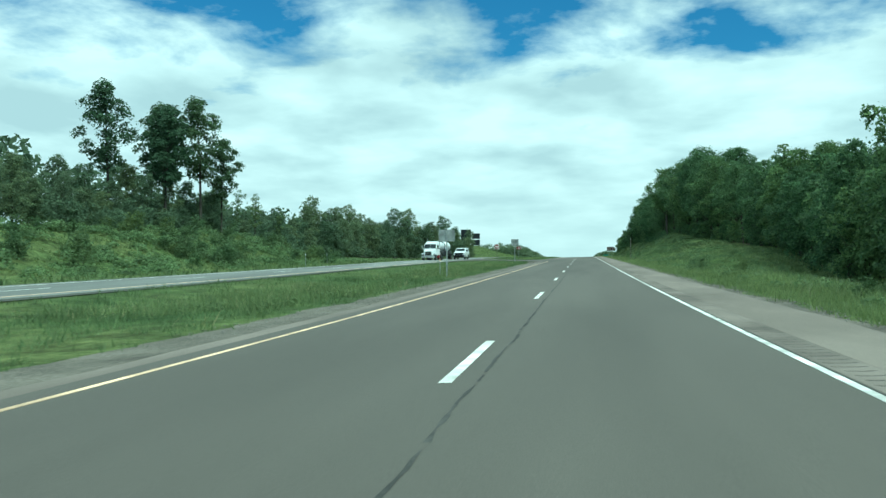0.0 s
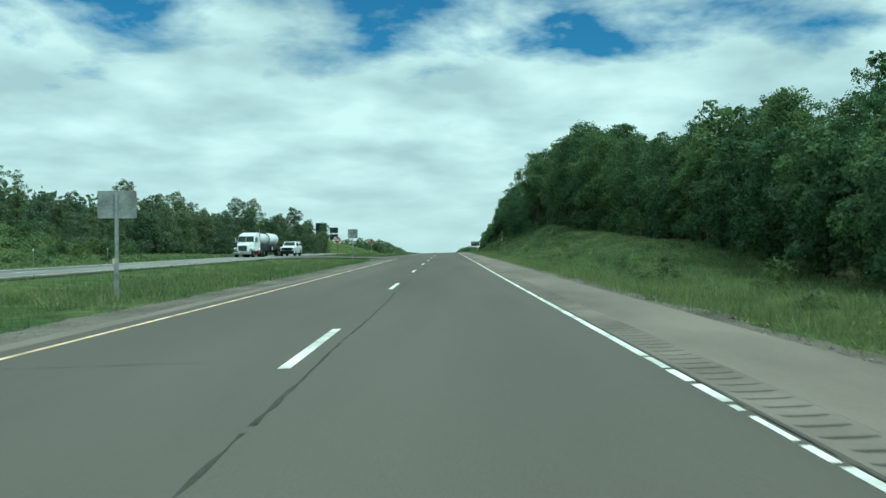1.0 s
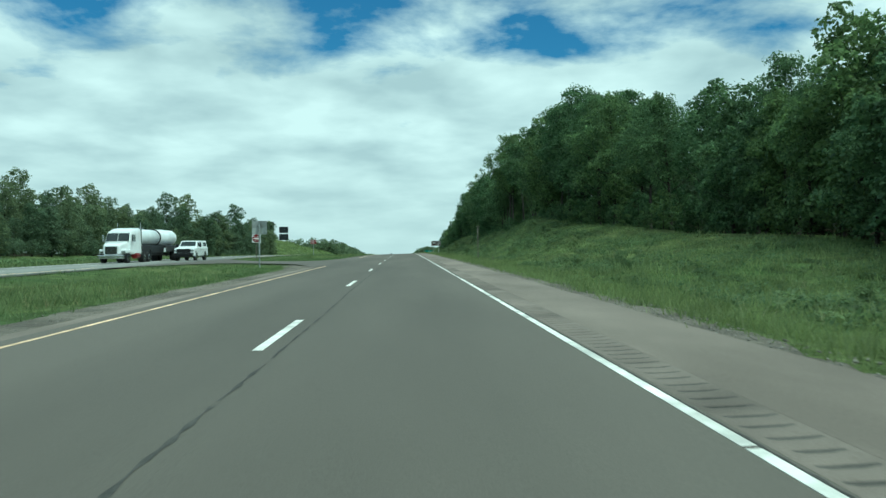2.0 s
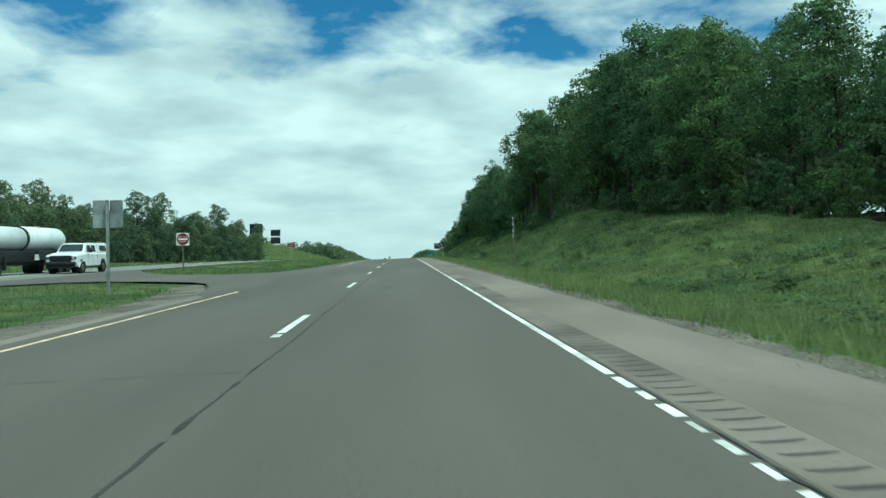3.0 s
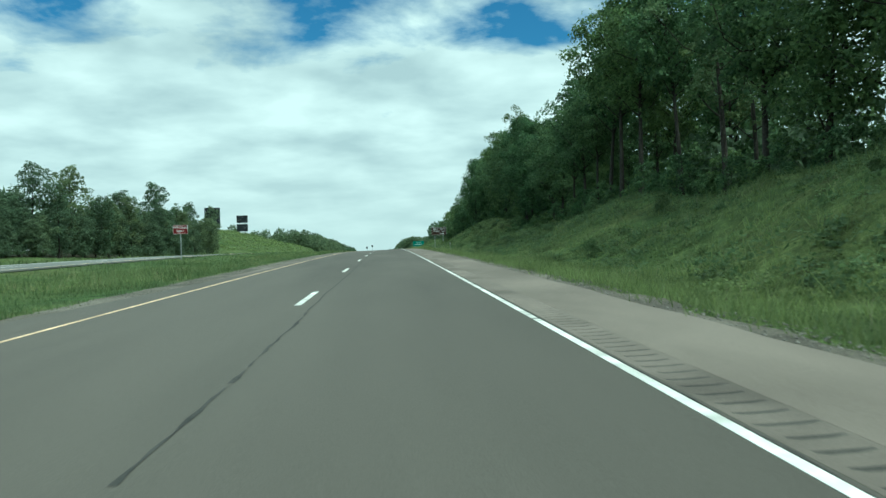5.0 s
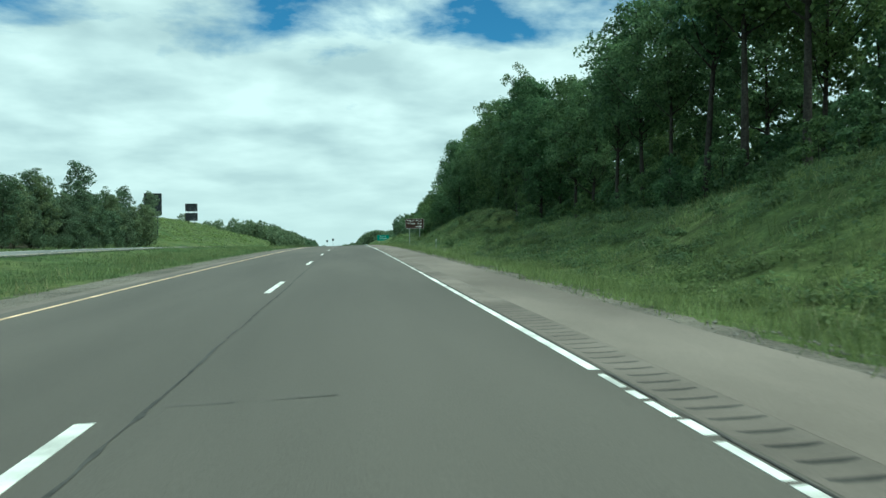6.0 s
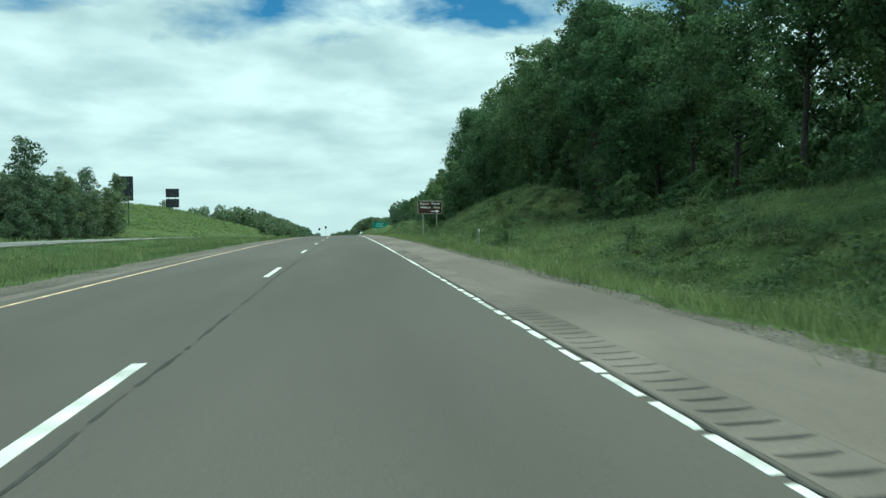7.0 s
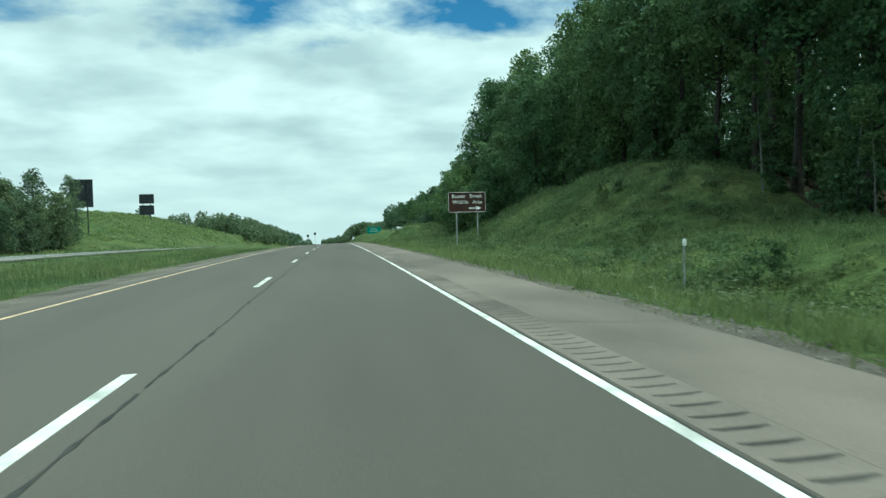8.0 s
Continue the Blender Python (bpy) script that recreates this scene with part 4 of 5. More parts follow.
def grow_tree(seed, height, spread, bare, leaves, leaf, limbs=13, lean=0.4, top=0.8, clump=0.75, thick=1.0, twiggy=2):
    """Points of a broad-leaved tree: limb chains and leaf centres. bare: the part of the trunk without leaves."""
    g = np.random.default_rng(seed)
    chains, tips = [], []
    r0 = (0.010 * height + 0.03) * thick
    trunk = []
    off = np.zeros(2)
    for i in range(9):
        u = i / 8
        off = off + g.normal(0, 0.12 * lean, 2)
        trunk.append((np.array([off[0] * u * 3, off[1] * u * 3, height * 0.93 * u]), r0 * (1 - 0.86 * u) * (1.35 if i == 0 else 1)))
    chains.append(trunk)
    at = lambda u: np.array([np.interp(u, np.linspace(0, 1, 9), [p[0][k] for p in trunk]) for k in range(3)])
    az = g.uniform(0, 6.28)
    for j in range(limbs):
        u = bare + (0.97 - bare) * (j + g.uniform(0, 0.8)) / limbs
        az += 2.4 + g.normal(0, 0.35)
        w = (u - bare) / (1 - bare)
        reach = spread * (0.55 + 0.75 * math.sin(math.pi * min(0.15 + w * 0.85, 1.0)) ** 0.8) * (1 - 0.55 * w ** 3) * g.uniform(0.55, 1.15)
        rise = reach * g.uniform(0.25, 0.85) * (1.15 - 0.5 * (1 - w))
        p0 = at(u)
        d = np.array([math.cos(az), math.sin(az), 0])
        side = np.array([-d[1], d[0], 0])
        ch = []
        bend = g.normal(0, 0.18)
        for i in range(6):
            q = i / 5
            p = p0 + d * reach * q + side * reach * bend * q * q + np.array([0, 0, rise * q ** 0.8 - 0.12 * reach * q * q]) + g.normal(0, 0.05 * reach * q, 3)
            ch.append((p, max(r0 * 0.42 * (1 - w * 0.6) * (1 - 0.85 * q), 0.02 * thick)))
        chains.append(ch)
        for q in (0.45, 0.62, 0.8, 1.0):
            p = np.array([np.interp(q, np.linspace(0, 1, 6), [c[0][k] for c in ch]) for k in range(3)])
            for _ in range(1 if twiggy < 2 else 2):
                e = p + g.normal(0, 0.30 * reach * 0.55 + 0.25, 3) * np.array([1, 1, 0.7])
                (chains.append([(p, 0.035 * thick), (e, 0.012 * thick)]) if twiggy else None)
                tips.append(e)
            tips.append(p)
    for _ in range(6):
        tips.append(at(0.98) + g.normal(0, 0.09 * spread + 0.2, 3) + np.array([0, 0, top * 0.4]))
    tips = np.array(tips)
    per = g.multinomial(leaves, g.dirichlet(np.full(len(tips), 2.2)))
    which = np.repeat(np.arange(len(tips)), per)
    rad = g.uniform(0.6, 1.25, len(tips)) * clump
    ball = unit(g.normal(0, 1, (len(which), 3))) * (g.uniform(0.25, 1, (len(which), 1)) ** 0.5)
    centres = tips[which] + ball * rad[which][:, None] * np.array([1, 1, 0.8])
    v, idx = leaf_cards(g, centres, leaf, 0.05)
    return chains, v, idx


def tree_thing(name, m, wood, crown_mesh, label, category="tree", group=""):
    t = empty(name, m)
    a = new("trunk", wood)
    a.parent = t
    c = new("crown", crown_mesh)
    c.parent = t
    return tagged(t, label, category, group)


def make_kind(name, mat, seed, **kw):
    chains, v, idx = grow_tree(seed, **kw)
    lv, lf = limb_mesh(chains)
    wood = quick_mesh(name + "_wood", lv, 4, lf, [BARK])
    wood.polygons.foreach_set("use_smooth", [True] * len(wood.polygons))
    return wood, quick_mesh(name + "_leaves", v, 4, idx, [mat])


def crown_cards(g, centres, facing, size):
    """Folded leaf sprays that face roughly outwards from their clump."""
    n = len(centres)
    nrm = unit(facing + g.normal(0, 0.55, (n, 3)))
    t = unit(np.cross(nrm, g.normal(0, 1, (n, 3))))
    b = np.cross(nrm, t)
    s = size * g.uniform(0.55, 1.4, (n, 1))
    w = s * g.uniform(0.5, 0.85, (n, 1))
    sag = nrm * s * 0.25
    v = np.stack([centres - t * s, centres + b * w - sag, centres + t * s, centres - b * w - sag], 1).reshape(-1, 3)
    return v, np.arange(4 * n).reshape(n, 4)


def grow_round(seed, height, radius, bare, clumps, leaves, leaf, thick=1.0, lobes=0.28, fork=0.55, size=(0.24, 0.40), loose=0.14):
    """A broad-leaved tree with a rounded crown of many leafy clumps carried on limbs."""
    g = np.random.default_rng(seed)
    r0 = (0.0115 * height + 0.03) * thick
    zb, zt = bare * height, height
    bend = g.normal(0, 0.035 * height, 2)
    at = lambda u: np.array([bend[0] * u * u, bend[1] * u * u, height * 0.9 * u])
    chains = [[(at(i / 8), r0 * (1 - 0.88 * i / 8) * (1.4 if i == 0 else 1)) for i in range(9)]]
    ph = g.uniform(0, 6.28, 3)
    az = g.uniform(0, 6.28)
    C, R = [], []
    for j in range(clumps):
        w = (j + g.uniform(0, 1)) / clumps
        az += 2.39996 + g.normal(0, 0.25)
        prof = math.sin(math.pi * (0.13 + 0.80 * w)) ** 0.75
        lobe = 1 + lobes * (math.sin(2 * az + ph[0]) * 0.5 + math.sin(3 * az + ph[1] + 4 * w) * 0.6)
        rc = radius * g.uniform(*size) * (0.75 + 0.35 * prof)
        out = max(radius * prof * lobe * (1.0 if j % 4 else 0.45) * g.uniform(0.78, 1.1) - rc * 0.75, 0.05)
        z = zb + (zt - zb) * w
        axis = at(min(z / (height * 0.9), 1.0))
        c = np.array([axis[0] + out * math.cos(az), axis[1] + out * math.sin(az), min(z, zt - rc * 0.6)])
        C.append(c), R.append(rc)
        # a limb that carries the clump
        hz = max(c[2] - fork * out - 0.6, 0.55 * zb + 0.2)
        p0 = at(min(hz / (height * 0.9), 0.97))
        rr = max(r0 * 0.34 * (1 - 0.5 * w), 0.03 * thick)
        mid = p0 + (c - p0) * 0.5 + np.array([0, 0, -0.10 * out]) + g.normal(0, 0.06 * out + 0.03, 3)
        chains.append([(p0, rr), (p0 + (mid - p0) * 0.5 + g.normal(0, 0.03 * out, 3), rr * 0.8), (mid, rr * 0.6), (c, rr * 0.3), (c + (c - mid) * 0.35, rr * 0.12)])
        # smaller knots of leaves about it
        for _ in range(5):
            d = unit(g.normal(0, 1, (1, 3)) + np.array([[0.5 * math.cos(az), 0.5 * math.sin(az), 0.25]]))[0]
            q = c + d * rc * g.uniform(0.75, 1.15) * np.array([1, 1, 0.85])
            C.append(q), R.append(rc * g.uniform(0.32, 0.58))
            if g.random() < 0.5:
                chains.append([(c, rr * 0.3), (q, rr * 0.12)])
    C, R = np.array(C), np.array(R)
    per = g.multinomial(leaves, R ** 2 / (R ** 2).sum())
    which = np.repeat(np.arange(len(C)), per)
    n = len(which)
    d = unit(g.normal(0, 1, (n, 3)) + np.array([0, 0, 0.35]))
    d[:, 2] = np.where((d[:, 2] < -0.25) & (g.random(n) < 0.6), -d[:, 2], d[:, 2])
    rad = g.uniform(0.62, 1.02, n) ** 0.7
    far = g.random(n) < loose
    rad = np.where(far, g.uniform(1.0, 1.38, n), rad)
    P = C[which] + d * (rad * R[which])[:, None] * np.array([1, 1, 0.82])
    v, idx = crown_cards(g, P, d * 0.9 + np.array([0, 0, 0.25]), leaf)
    return chains, v, idx


def make_round(name, mat, seed, bark=BARK, **kw):
    chains, v, idx = grow_round(seed, **kw)
    lv, lf = limb_mesh(chains)
    wood = quick_mesh(name + "_wood", lv, 4, lf, [bark])
    wood.polygons.foreach_set("use_smooth", [True] * len(wood.polygons))
    return wood, quick_mesh(name + "_leaves", v, 4, idx, [mat])


# height, crown radius, bare part of the trunk
OAK_SHAPES = [(19.0, 5.0, 0.30), (17.5, 5.2, 0.24), (20.5, 4.6, 0.36), (18.0, 4.8, 0.20), (19.0, 4.2, 0.40)]
OAKS = [make_round("oak", LEAF, 100 + i, height=h, radius=r, bare=b, clumps=34, leaves=14500, leaf=0.145) for i, (h, r, b) in enumerate(OAK_SHAPES)]
TALL_OAKS = [make_round("tall_oak", LEAF, 110 + i, height=h, radius=r, bare=b, clumps=30, leaves=12000, leaf=0.142, size=(0.26, 0.40), loose=0.2) for i, (h, r, b) in enumerate([(20.5, 4.4, 0.46), (19.5, 4.0, 0.42), (21.0, 4.2, 0.52), (19.0, 3.6, 0.50)])]
OAKS_BACK = [make_round("inner_oak", LEAF, 120 + i, height=h, radius=r, bare=b, clumps=18, leaves=3000, leaf=0.28) for i, (h, r, b) in enumerate(OAK_SHAPES[:4])]
OPEN = make_round("aspen", LEAF_PALE, 140, height=19.5, radius=3.0, bare=0.40, clumps=17, leaves=3200, leaf=0.13, size=(0.22, 0.34), loose=0.35, lobes=0.5)
BIRCH = make_round("birch", LEAF, 145, height=9.5, radius=1.9, bare=0.50, clumps=10, leaves=1800, leaf=0.11, thick=0.5, loose=0.3, bark=PALE_BARK)
EDGE = [make_round("edge_tree", LEAF, 150 + i, height=h, radius=r, bare=0.07, clumps=20, leaves=nl, leaf=0.13) for i, (h, r, nl) in enumerate([(8.0, 2.9, 6000), (6.0, 2.5, 4500), (10.5, 3.3, 8000)])]
SAPLINGS = [make_round("sapling", LEAF, 165 + i, height=h, radius=r, bare=0.08, clumps=13, leaves=1500, leaf=0.175, thick=0.7) for i, (h, r) in enumerate([(7.0, 2.4), (5.0, 2.1)])]
SHRUBS = [make_kind("shrub", LEAF_PALE, 170 + i, height=h, spread=h * 0.5, bare=0.03, leaves=nl, leaf=0.09, limbs=7, clump=0.34, thick=0.3, twiggy=0) for i, (h, nl) in enumerate([(1.3, 800), (2.0, 1000), (0.9, 600)])]
# Belt trees wear the leaf colour that carries haze.
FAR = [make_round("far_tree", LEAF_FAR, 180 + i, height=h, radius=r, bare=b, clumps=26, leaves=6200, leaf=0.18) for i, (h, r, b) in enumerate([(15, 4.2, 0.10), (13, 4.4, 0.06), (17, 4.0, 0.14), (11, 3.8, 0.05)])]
PINES = [make_round("dark_tree", LEAF_DARK, 190 + i, height=h, radius=r, bare=b, clumps=24, leaves=6500, leaf=0.20, loose=0.2) for i, (h, r, b) in enumerate([(23, 4.2, 0.42), (20, 3.6, 0.40)])]

rng = random.Random(5)


def plant(kind, x, y, scale, name, label, group, category="tree", sink=0.15):
    wood, leaves = kind
    m = Matrix.LocRotScale((x, y, ground_z(x, y) - sink), Euler((rng.uniform(-0.03, 0.03), rng.uniform(-0.03, 0.03), rng.uniform(0, 6.28))), (scale * rng.uniform(0.92, 1.08), scale * rng.uniform(0.92, 1.08), scale))
    return tree_thing(name, m, wood, leaves, label, category, group)


OAK_LABEL = "tall leafy broad-leaved tree of the wood on the bank"


TALL = [(-60, 0.42), (45, 0.42), (65, 0.57), (82, 0.66), (104, 0.66), (118, 0.57), (128, 0.67), (140, 0.86), (160, 1.02), (183, 1.05), (191, 0.95), (210, 1.03), (224, 0.93), (238, 0.83), (252, 0.83), (264, 0.90), (282, 0.97), (297, 1.16), (322, 1.14), (340, 1.05), (352, 0.72), (600, 0.7)]
CLEARING = (183.0, 193.5)


def wood_kind(y):
    """Bare trunks carry the crowns in the open stretch of the wood; elsewhere they are leafy lower down."""
    return TALL_OAKS if 186 < y < 232 else OAKS


# wood on the bank: an edge row, one behind, and a thin third
y = -10.0
while y < 345:
    if not CLEARING[0] < y < CLEARING[1]:
        plant(rng.choice(wood_kind(y)), edge_x(y) + rng.uniform(0.0, 2.0), y, lerp_table(TALL, y) * rng.uniform(0.80, 1.04), "broadleaf_tree", OAK_LABEL, "wood on the near bank")
    y += rng.uniform(4.8, 7.4) if y > 85 else rng.uniform(6, 9)
for row, (dx, step, sc) in enumerate([(6.5, 7.6, 0.97), (14, 13.0, 0.88)]):
    y = -20.0 + row
    while y < 345:
        if not CLEARING[0] - 1 < y < CLEARING[1] + 4:
            plant(rng.choice(OAKS_BACK if row else wood_kind(y)), edge_x(y) + dx + rng.uniform(-1.5, 1.5), y, lerp_table(TALL, y) * 0.95 * sc * rng.uniform(0.85, 1.1), "broadleaf_tree", OAK_LABEL, "wood on the near bank")
        y += step * rng.uniform(0.8, 1.2)
# thinner pale ones that stand proud of the edge
for x, yy, sc in ((23.8, 188.5, 0.93), (27.5, 192.0, 0.85), (23.5, 263.0, 0.96), (24.5, 276.0, 0.92), (33, 80, 0.72)):
    plant(OPEN, x, yy, sc, "aspen_tree", "slender tree with sparse pale leaves at the wood's edge", "wood on the near bank")
# the wood's edge goes on past the brown sign
y = 348.0
while y < 520:
    plant(rng.choice(OAKS_BACK), 24.5 + 0.02 * (y - 348) + rng.uniform(-1.5, 2.5), y, rng.uniform(0.46, 0.66), "broadleaf_tree", "leafy tree of the wood far along the road", "wood on the near bank")
    y += rng.uniform(4.5, 7.5)
for y in (199.0, 209.0, 220.0, 231.0):
    plant(rng.choice(OAKS_BACK), edge_x(y) + 12 + rng.uniform(-1, 2), y, 0.85, "broadleaf_tree", OAK_LABEL, "wood on the near bank")
for x, yy, sc in ((20.6, 252.5, 0.62), (19.9, 250.4, 0.5), (21.2, 260.0, 0.66)):
    plant(BIRCH, x, yy, sc, "birch_tree", "thin pale-barked young birch at the wood's edge", "wood on the near bank")
# understorey and young trees
for x, yy, k, sc in ((18.6, 292, 2, 0.95), (16.8, 300, 0, 0.9), (18.4, 309, 2, 1.0), (16.6, 318, 0, 1.0), (18.6, 328, 2, 0.95), (19.5, 338, 0, 1.1), (20.5, 350, 2, 0.85), (15.2, 306, 1, 0.85)):
    plant(EDGE[k], x, yy, sc, "young_tree", "bushy young tree leafy to the ground behind the brown sign", "young trees at the wood's edge")
y = 60.0
while y < 290:
    if rng.random() < 0.9:
        plant(rng.choice(SAPLINGS), edge_x(y) + rng.uniform(3.5, 12), y, rng.uniform(0.6, 1.0), "young_tree", "shaded sapling under the tall trees", "young trees at the wood's edge")
    y += rng.uniform(2.6, 5)
y = -5.0
while y < 112:
    plant(rng.choice(EDGE[::2]), edge_x(y) - rng.uniform(-0.5, 1.5), y, rng.uniform(0.75, 1.15), "young_tree", "bushy young tree at the edge of the wood", "young trees at the wood's edge")
    y += rng.uniform(3.0, 4.6)
y = 112.0
while y < 292:
    plant(rng.choice(SAPLINGS), edge_x(y) + rng.uniform(1.0, 5.0), y, rng.uniform(0.35, 0.7), "young_tree", "shaded sapling under the tall trees", "young trees at the wood's edge")
    y += rng.uniform(1.8, 3.0)
y = 205.0
while y < 300:
    for _ in range(2):
        plant(rng.choice(SAPLINGS), edge_x(y) + rng.uniform(1.5, 14.0), y + rng.uniform(-1, 1), rng.uniform(0.5, 0.95), "young_tree", "shaded sapling under the tall trees", "young trees at the wood's edge")
    y += rng.uniform(2.2, 3.4)
y = 118.0
while y < 300:
    top = lerp_table(BANK_TOP, y)
    plant(rng.choice(SAPLINGS), top + rng.uniform(0.5, 3.0), y, rng.uniform(0.28, 0.5), "bush", "dark leafy bush on the crest of the bank", "bushes on the crest", "bush")
    y += rng.uniform(1.6, 3.2)
# shrubs on the near bank and verge
for _ in range(12):
    yy = rng.uniform(20, 105)
    plant(rng.choice(SHRUBS), rng.uniform(10.5, 18) if yy > 80 else rng.uniform(9.5, 15), yy, rng.uniform(0.3, 0.55), "shrub", "low leafy shrub in the rough grass of the bank", "shrubs on the near bank", "shrub", 0.05)

for _ in range(34):
    yy = rng.uniform(100, 285)
    plant(rng.choice(SHRUBS), rng.uniform(9.5, 16.5), yy, rng.uniform(0.28, 0.5), "weed_clump", "leafy clump of tall weeds on the grassy bank", "weed clumps on the near bank", "weeds", 0.04)

# left: bushes on the cut bank, tall trees behind
for _ in range(60):
    yy = rng.uniform(15, 150)
    plant(rng.choice(SHRUBS), rng.uniform(-58, -43), yy, rng.uniform(0.8, 1.7), "shrub", "low leafy shrub on the bank beyond the opposite road", "shrubs beyond the opposite road", "shrub", 0.05)
for x, yy, k, sc in ((-63, 121, 0, 1.0), (-67, 116, 1, 1.05), (-61.5, 126, 1, 0.85), (-70, 122, 0, 0.95), (-64, 111, 1, 1.0), (-72, 108, 0, 1.0)):
    plant(PINES[k], x, yy, sc, "dark_tree", "tall dark broad-crowned tree beyond the opposite road", "trees beyond the opposite road")
for x, yy, sc in ((-66, 134, 0.62), (-62, 142, 0.55), (-69, 148, 0.66), (-63, 156, 0.5)):
    plant(OPEN, x, yy, sc, "aspen_tree", "slender tree with thin pale leaves on the far bank", "trees beyond the opposite road")
LEFT_LABEL = "broad-leaved tree in the belt beyond the opposite road"


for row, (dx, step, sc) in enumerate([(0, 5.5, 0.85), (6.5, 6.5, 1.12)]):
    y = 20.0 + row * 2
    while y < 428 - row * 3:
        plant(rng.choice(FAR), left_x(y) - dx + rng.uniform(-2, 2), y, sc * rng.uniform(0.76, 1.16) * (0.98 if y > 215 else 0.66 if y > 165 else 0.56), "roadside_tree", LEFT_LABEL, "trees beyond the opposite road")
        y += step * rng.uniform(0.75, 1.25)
plant(OPEN, -63.5, 391, 0.85, "aspen_tree", "taller slender tree standing out of the belt", "trees beyond the opposite road")


def far_wood(name, spots, label, n=140, leaf=0.068):
    """A distant wood: many crowns in one mesh."""
    V, F, k = [], [], 0
    g = np.random.default_rng(77)
    for x, yy, h in spots:
        c = unit(g.normal(0, 1, (n, 3))) * (g.uniform(0.2, 1, (n, 1)) ** 0.4) * np.array([h * 0.32, h * 0.32, h * 0.42])
        c += np.array([x, yy, ground_z(x, yy) + h * 0.55])
        v, idx = leaf_cards(g, c, h * leaf, 0.1)
        V.append(v), F.append(idx + k)
        k += len(v)
    # Far woods share the leaf colour with haze painted in.
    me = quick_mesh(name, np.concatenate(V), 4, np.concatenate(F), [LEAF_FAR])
    tagged(new(name, me), label, "woods", kind="stuff")


spots = []
for _ in range(150):
    yy = rng.uniform(345, 720)
    spots.append((edge_x(yy) + 4 + rng.expovariate(1 / 16.0), yy, rng.uniform(9, 15)))
for _ in range(90):
    yy = rng.uniform(338, 500)
    spots.append((23.5 + 0.02 * (yy - 348) + rng.uniform(-1.5, 8), yy, rng.uniform(3.5, 6.5)))
far_wood("far_wood", spots, "distant green wood along the road ahead")
spots = []
for _ in range(260):
    yy = rng.uniform(640, 1000)
    spots.append((-42 - rng.expovariate(1 / 26.0), yy, rng.uniform(8, 12.5)))
far_wood("far_wood", spots, "distant green wood beyond the grassy rise")
spots = []
for _ in range(170):
    yy = rng.uniform(900, 1500)
    sd = rng.choice((-1, 1))
    spots.append((sd * (18 + rng.expovariate(1 / 60.0)) + (-15 if sd < 0 else 12), yy, rng.uniform(9, 14)))
far_wood("far_wood", spots, "distant woods on both sides of the road at the horizon")
spots = []
for _ in range(120):
    xx = rng.uniform(-14, 70)
    spots.append((xx, rng.uniform(1190, 1330), 9.5 + 0.22 * min(xx + 14, 45) + rng.uniform(0, 2)))
far_wood("far_wood", spots, "distant woods where the road bends away")
spots = []
for _ in range(120):
    yy = rng.uniform(-20, 420)
    if not 172 < yy < 300:
        spots.append((edge_x(yy) + 24 + rng.uniform(0, 28), yy, rng.uniform(9, 14) * min(lerp_table(TALL, yy) + 0.1, 1.0)))
for _ in range(170):
    yy = rng.uniform(-20, 420)
    spots.append((edge_x(yy) + 10 + rng.uniform(0, 26), yy, rng.uniform(3.5, 6.5)))
for _ in range(170):
    yy = rng.uniform(95, 183)
    spots.append((edge_x(yy) + rng.uniform(8, 24), yy, rng.uniform(5, 9.5)))
for _ in range(60):
    yy = rng.uniform(60, 125)
    spots.append((edge_x(yy) + rng.uniform(7, 20), yy, rng.uniform(4, 7.5)))
for _ in range(45):
    yy = rng.uniform(183, 216)
    spots.append((edge_x(yy) + rng.uniform(6, 16), yy, rng.uniform(4.5, 8)))
for _ in range(60):
    yy = rng.uniform(186, 300)
    spots.append((edge_x(yy) + rng.uniform(14, 30), yy, rng.uniform(5, 10)))
for _ in range(300):
    yy = rng.uniform(20, 436)
    spots.append((left_x(yy) + rng.uniform(-1, 2.5), yy, rng.uniform(2.6, 4.2)))
for _ in range(150):
    yy = rng.uniform(0, 436)
    spots.append((left_x(yy) - 3 - rng.uniform(0, 9), yy, rng.uniform(4.5, 7)))
for _ in range(150):
    yy = rng.uniform(0, 436)
    spots.append((left_x(yy) - 14 - rng.uniform(0, 30), yy, rng.uniform(12, 16)))
far_wood("far_wood", spots, "deep green wood behind the roadside trees", 200, 0.054)


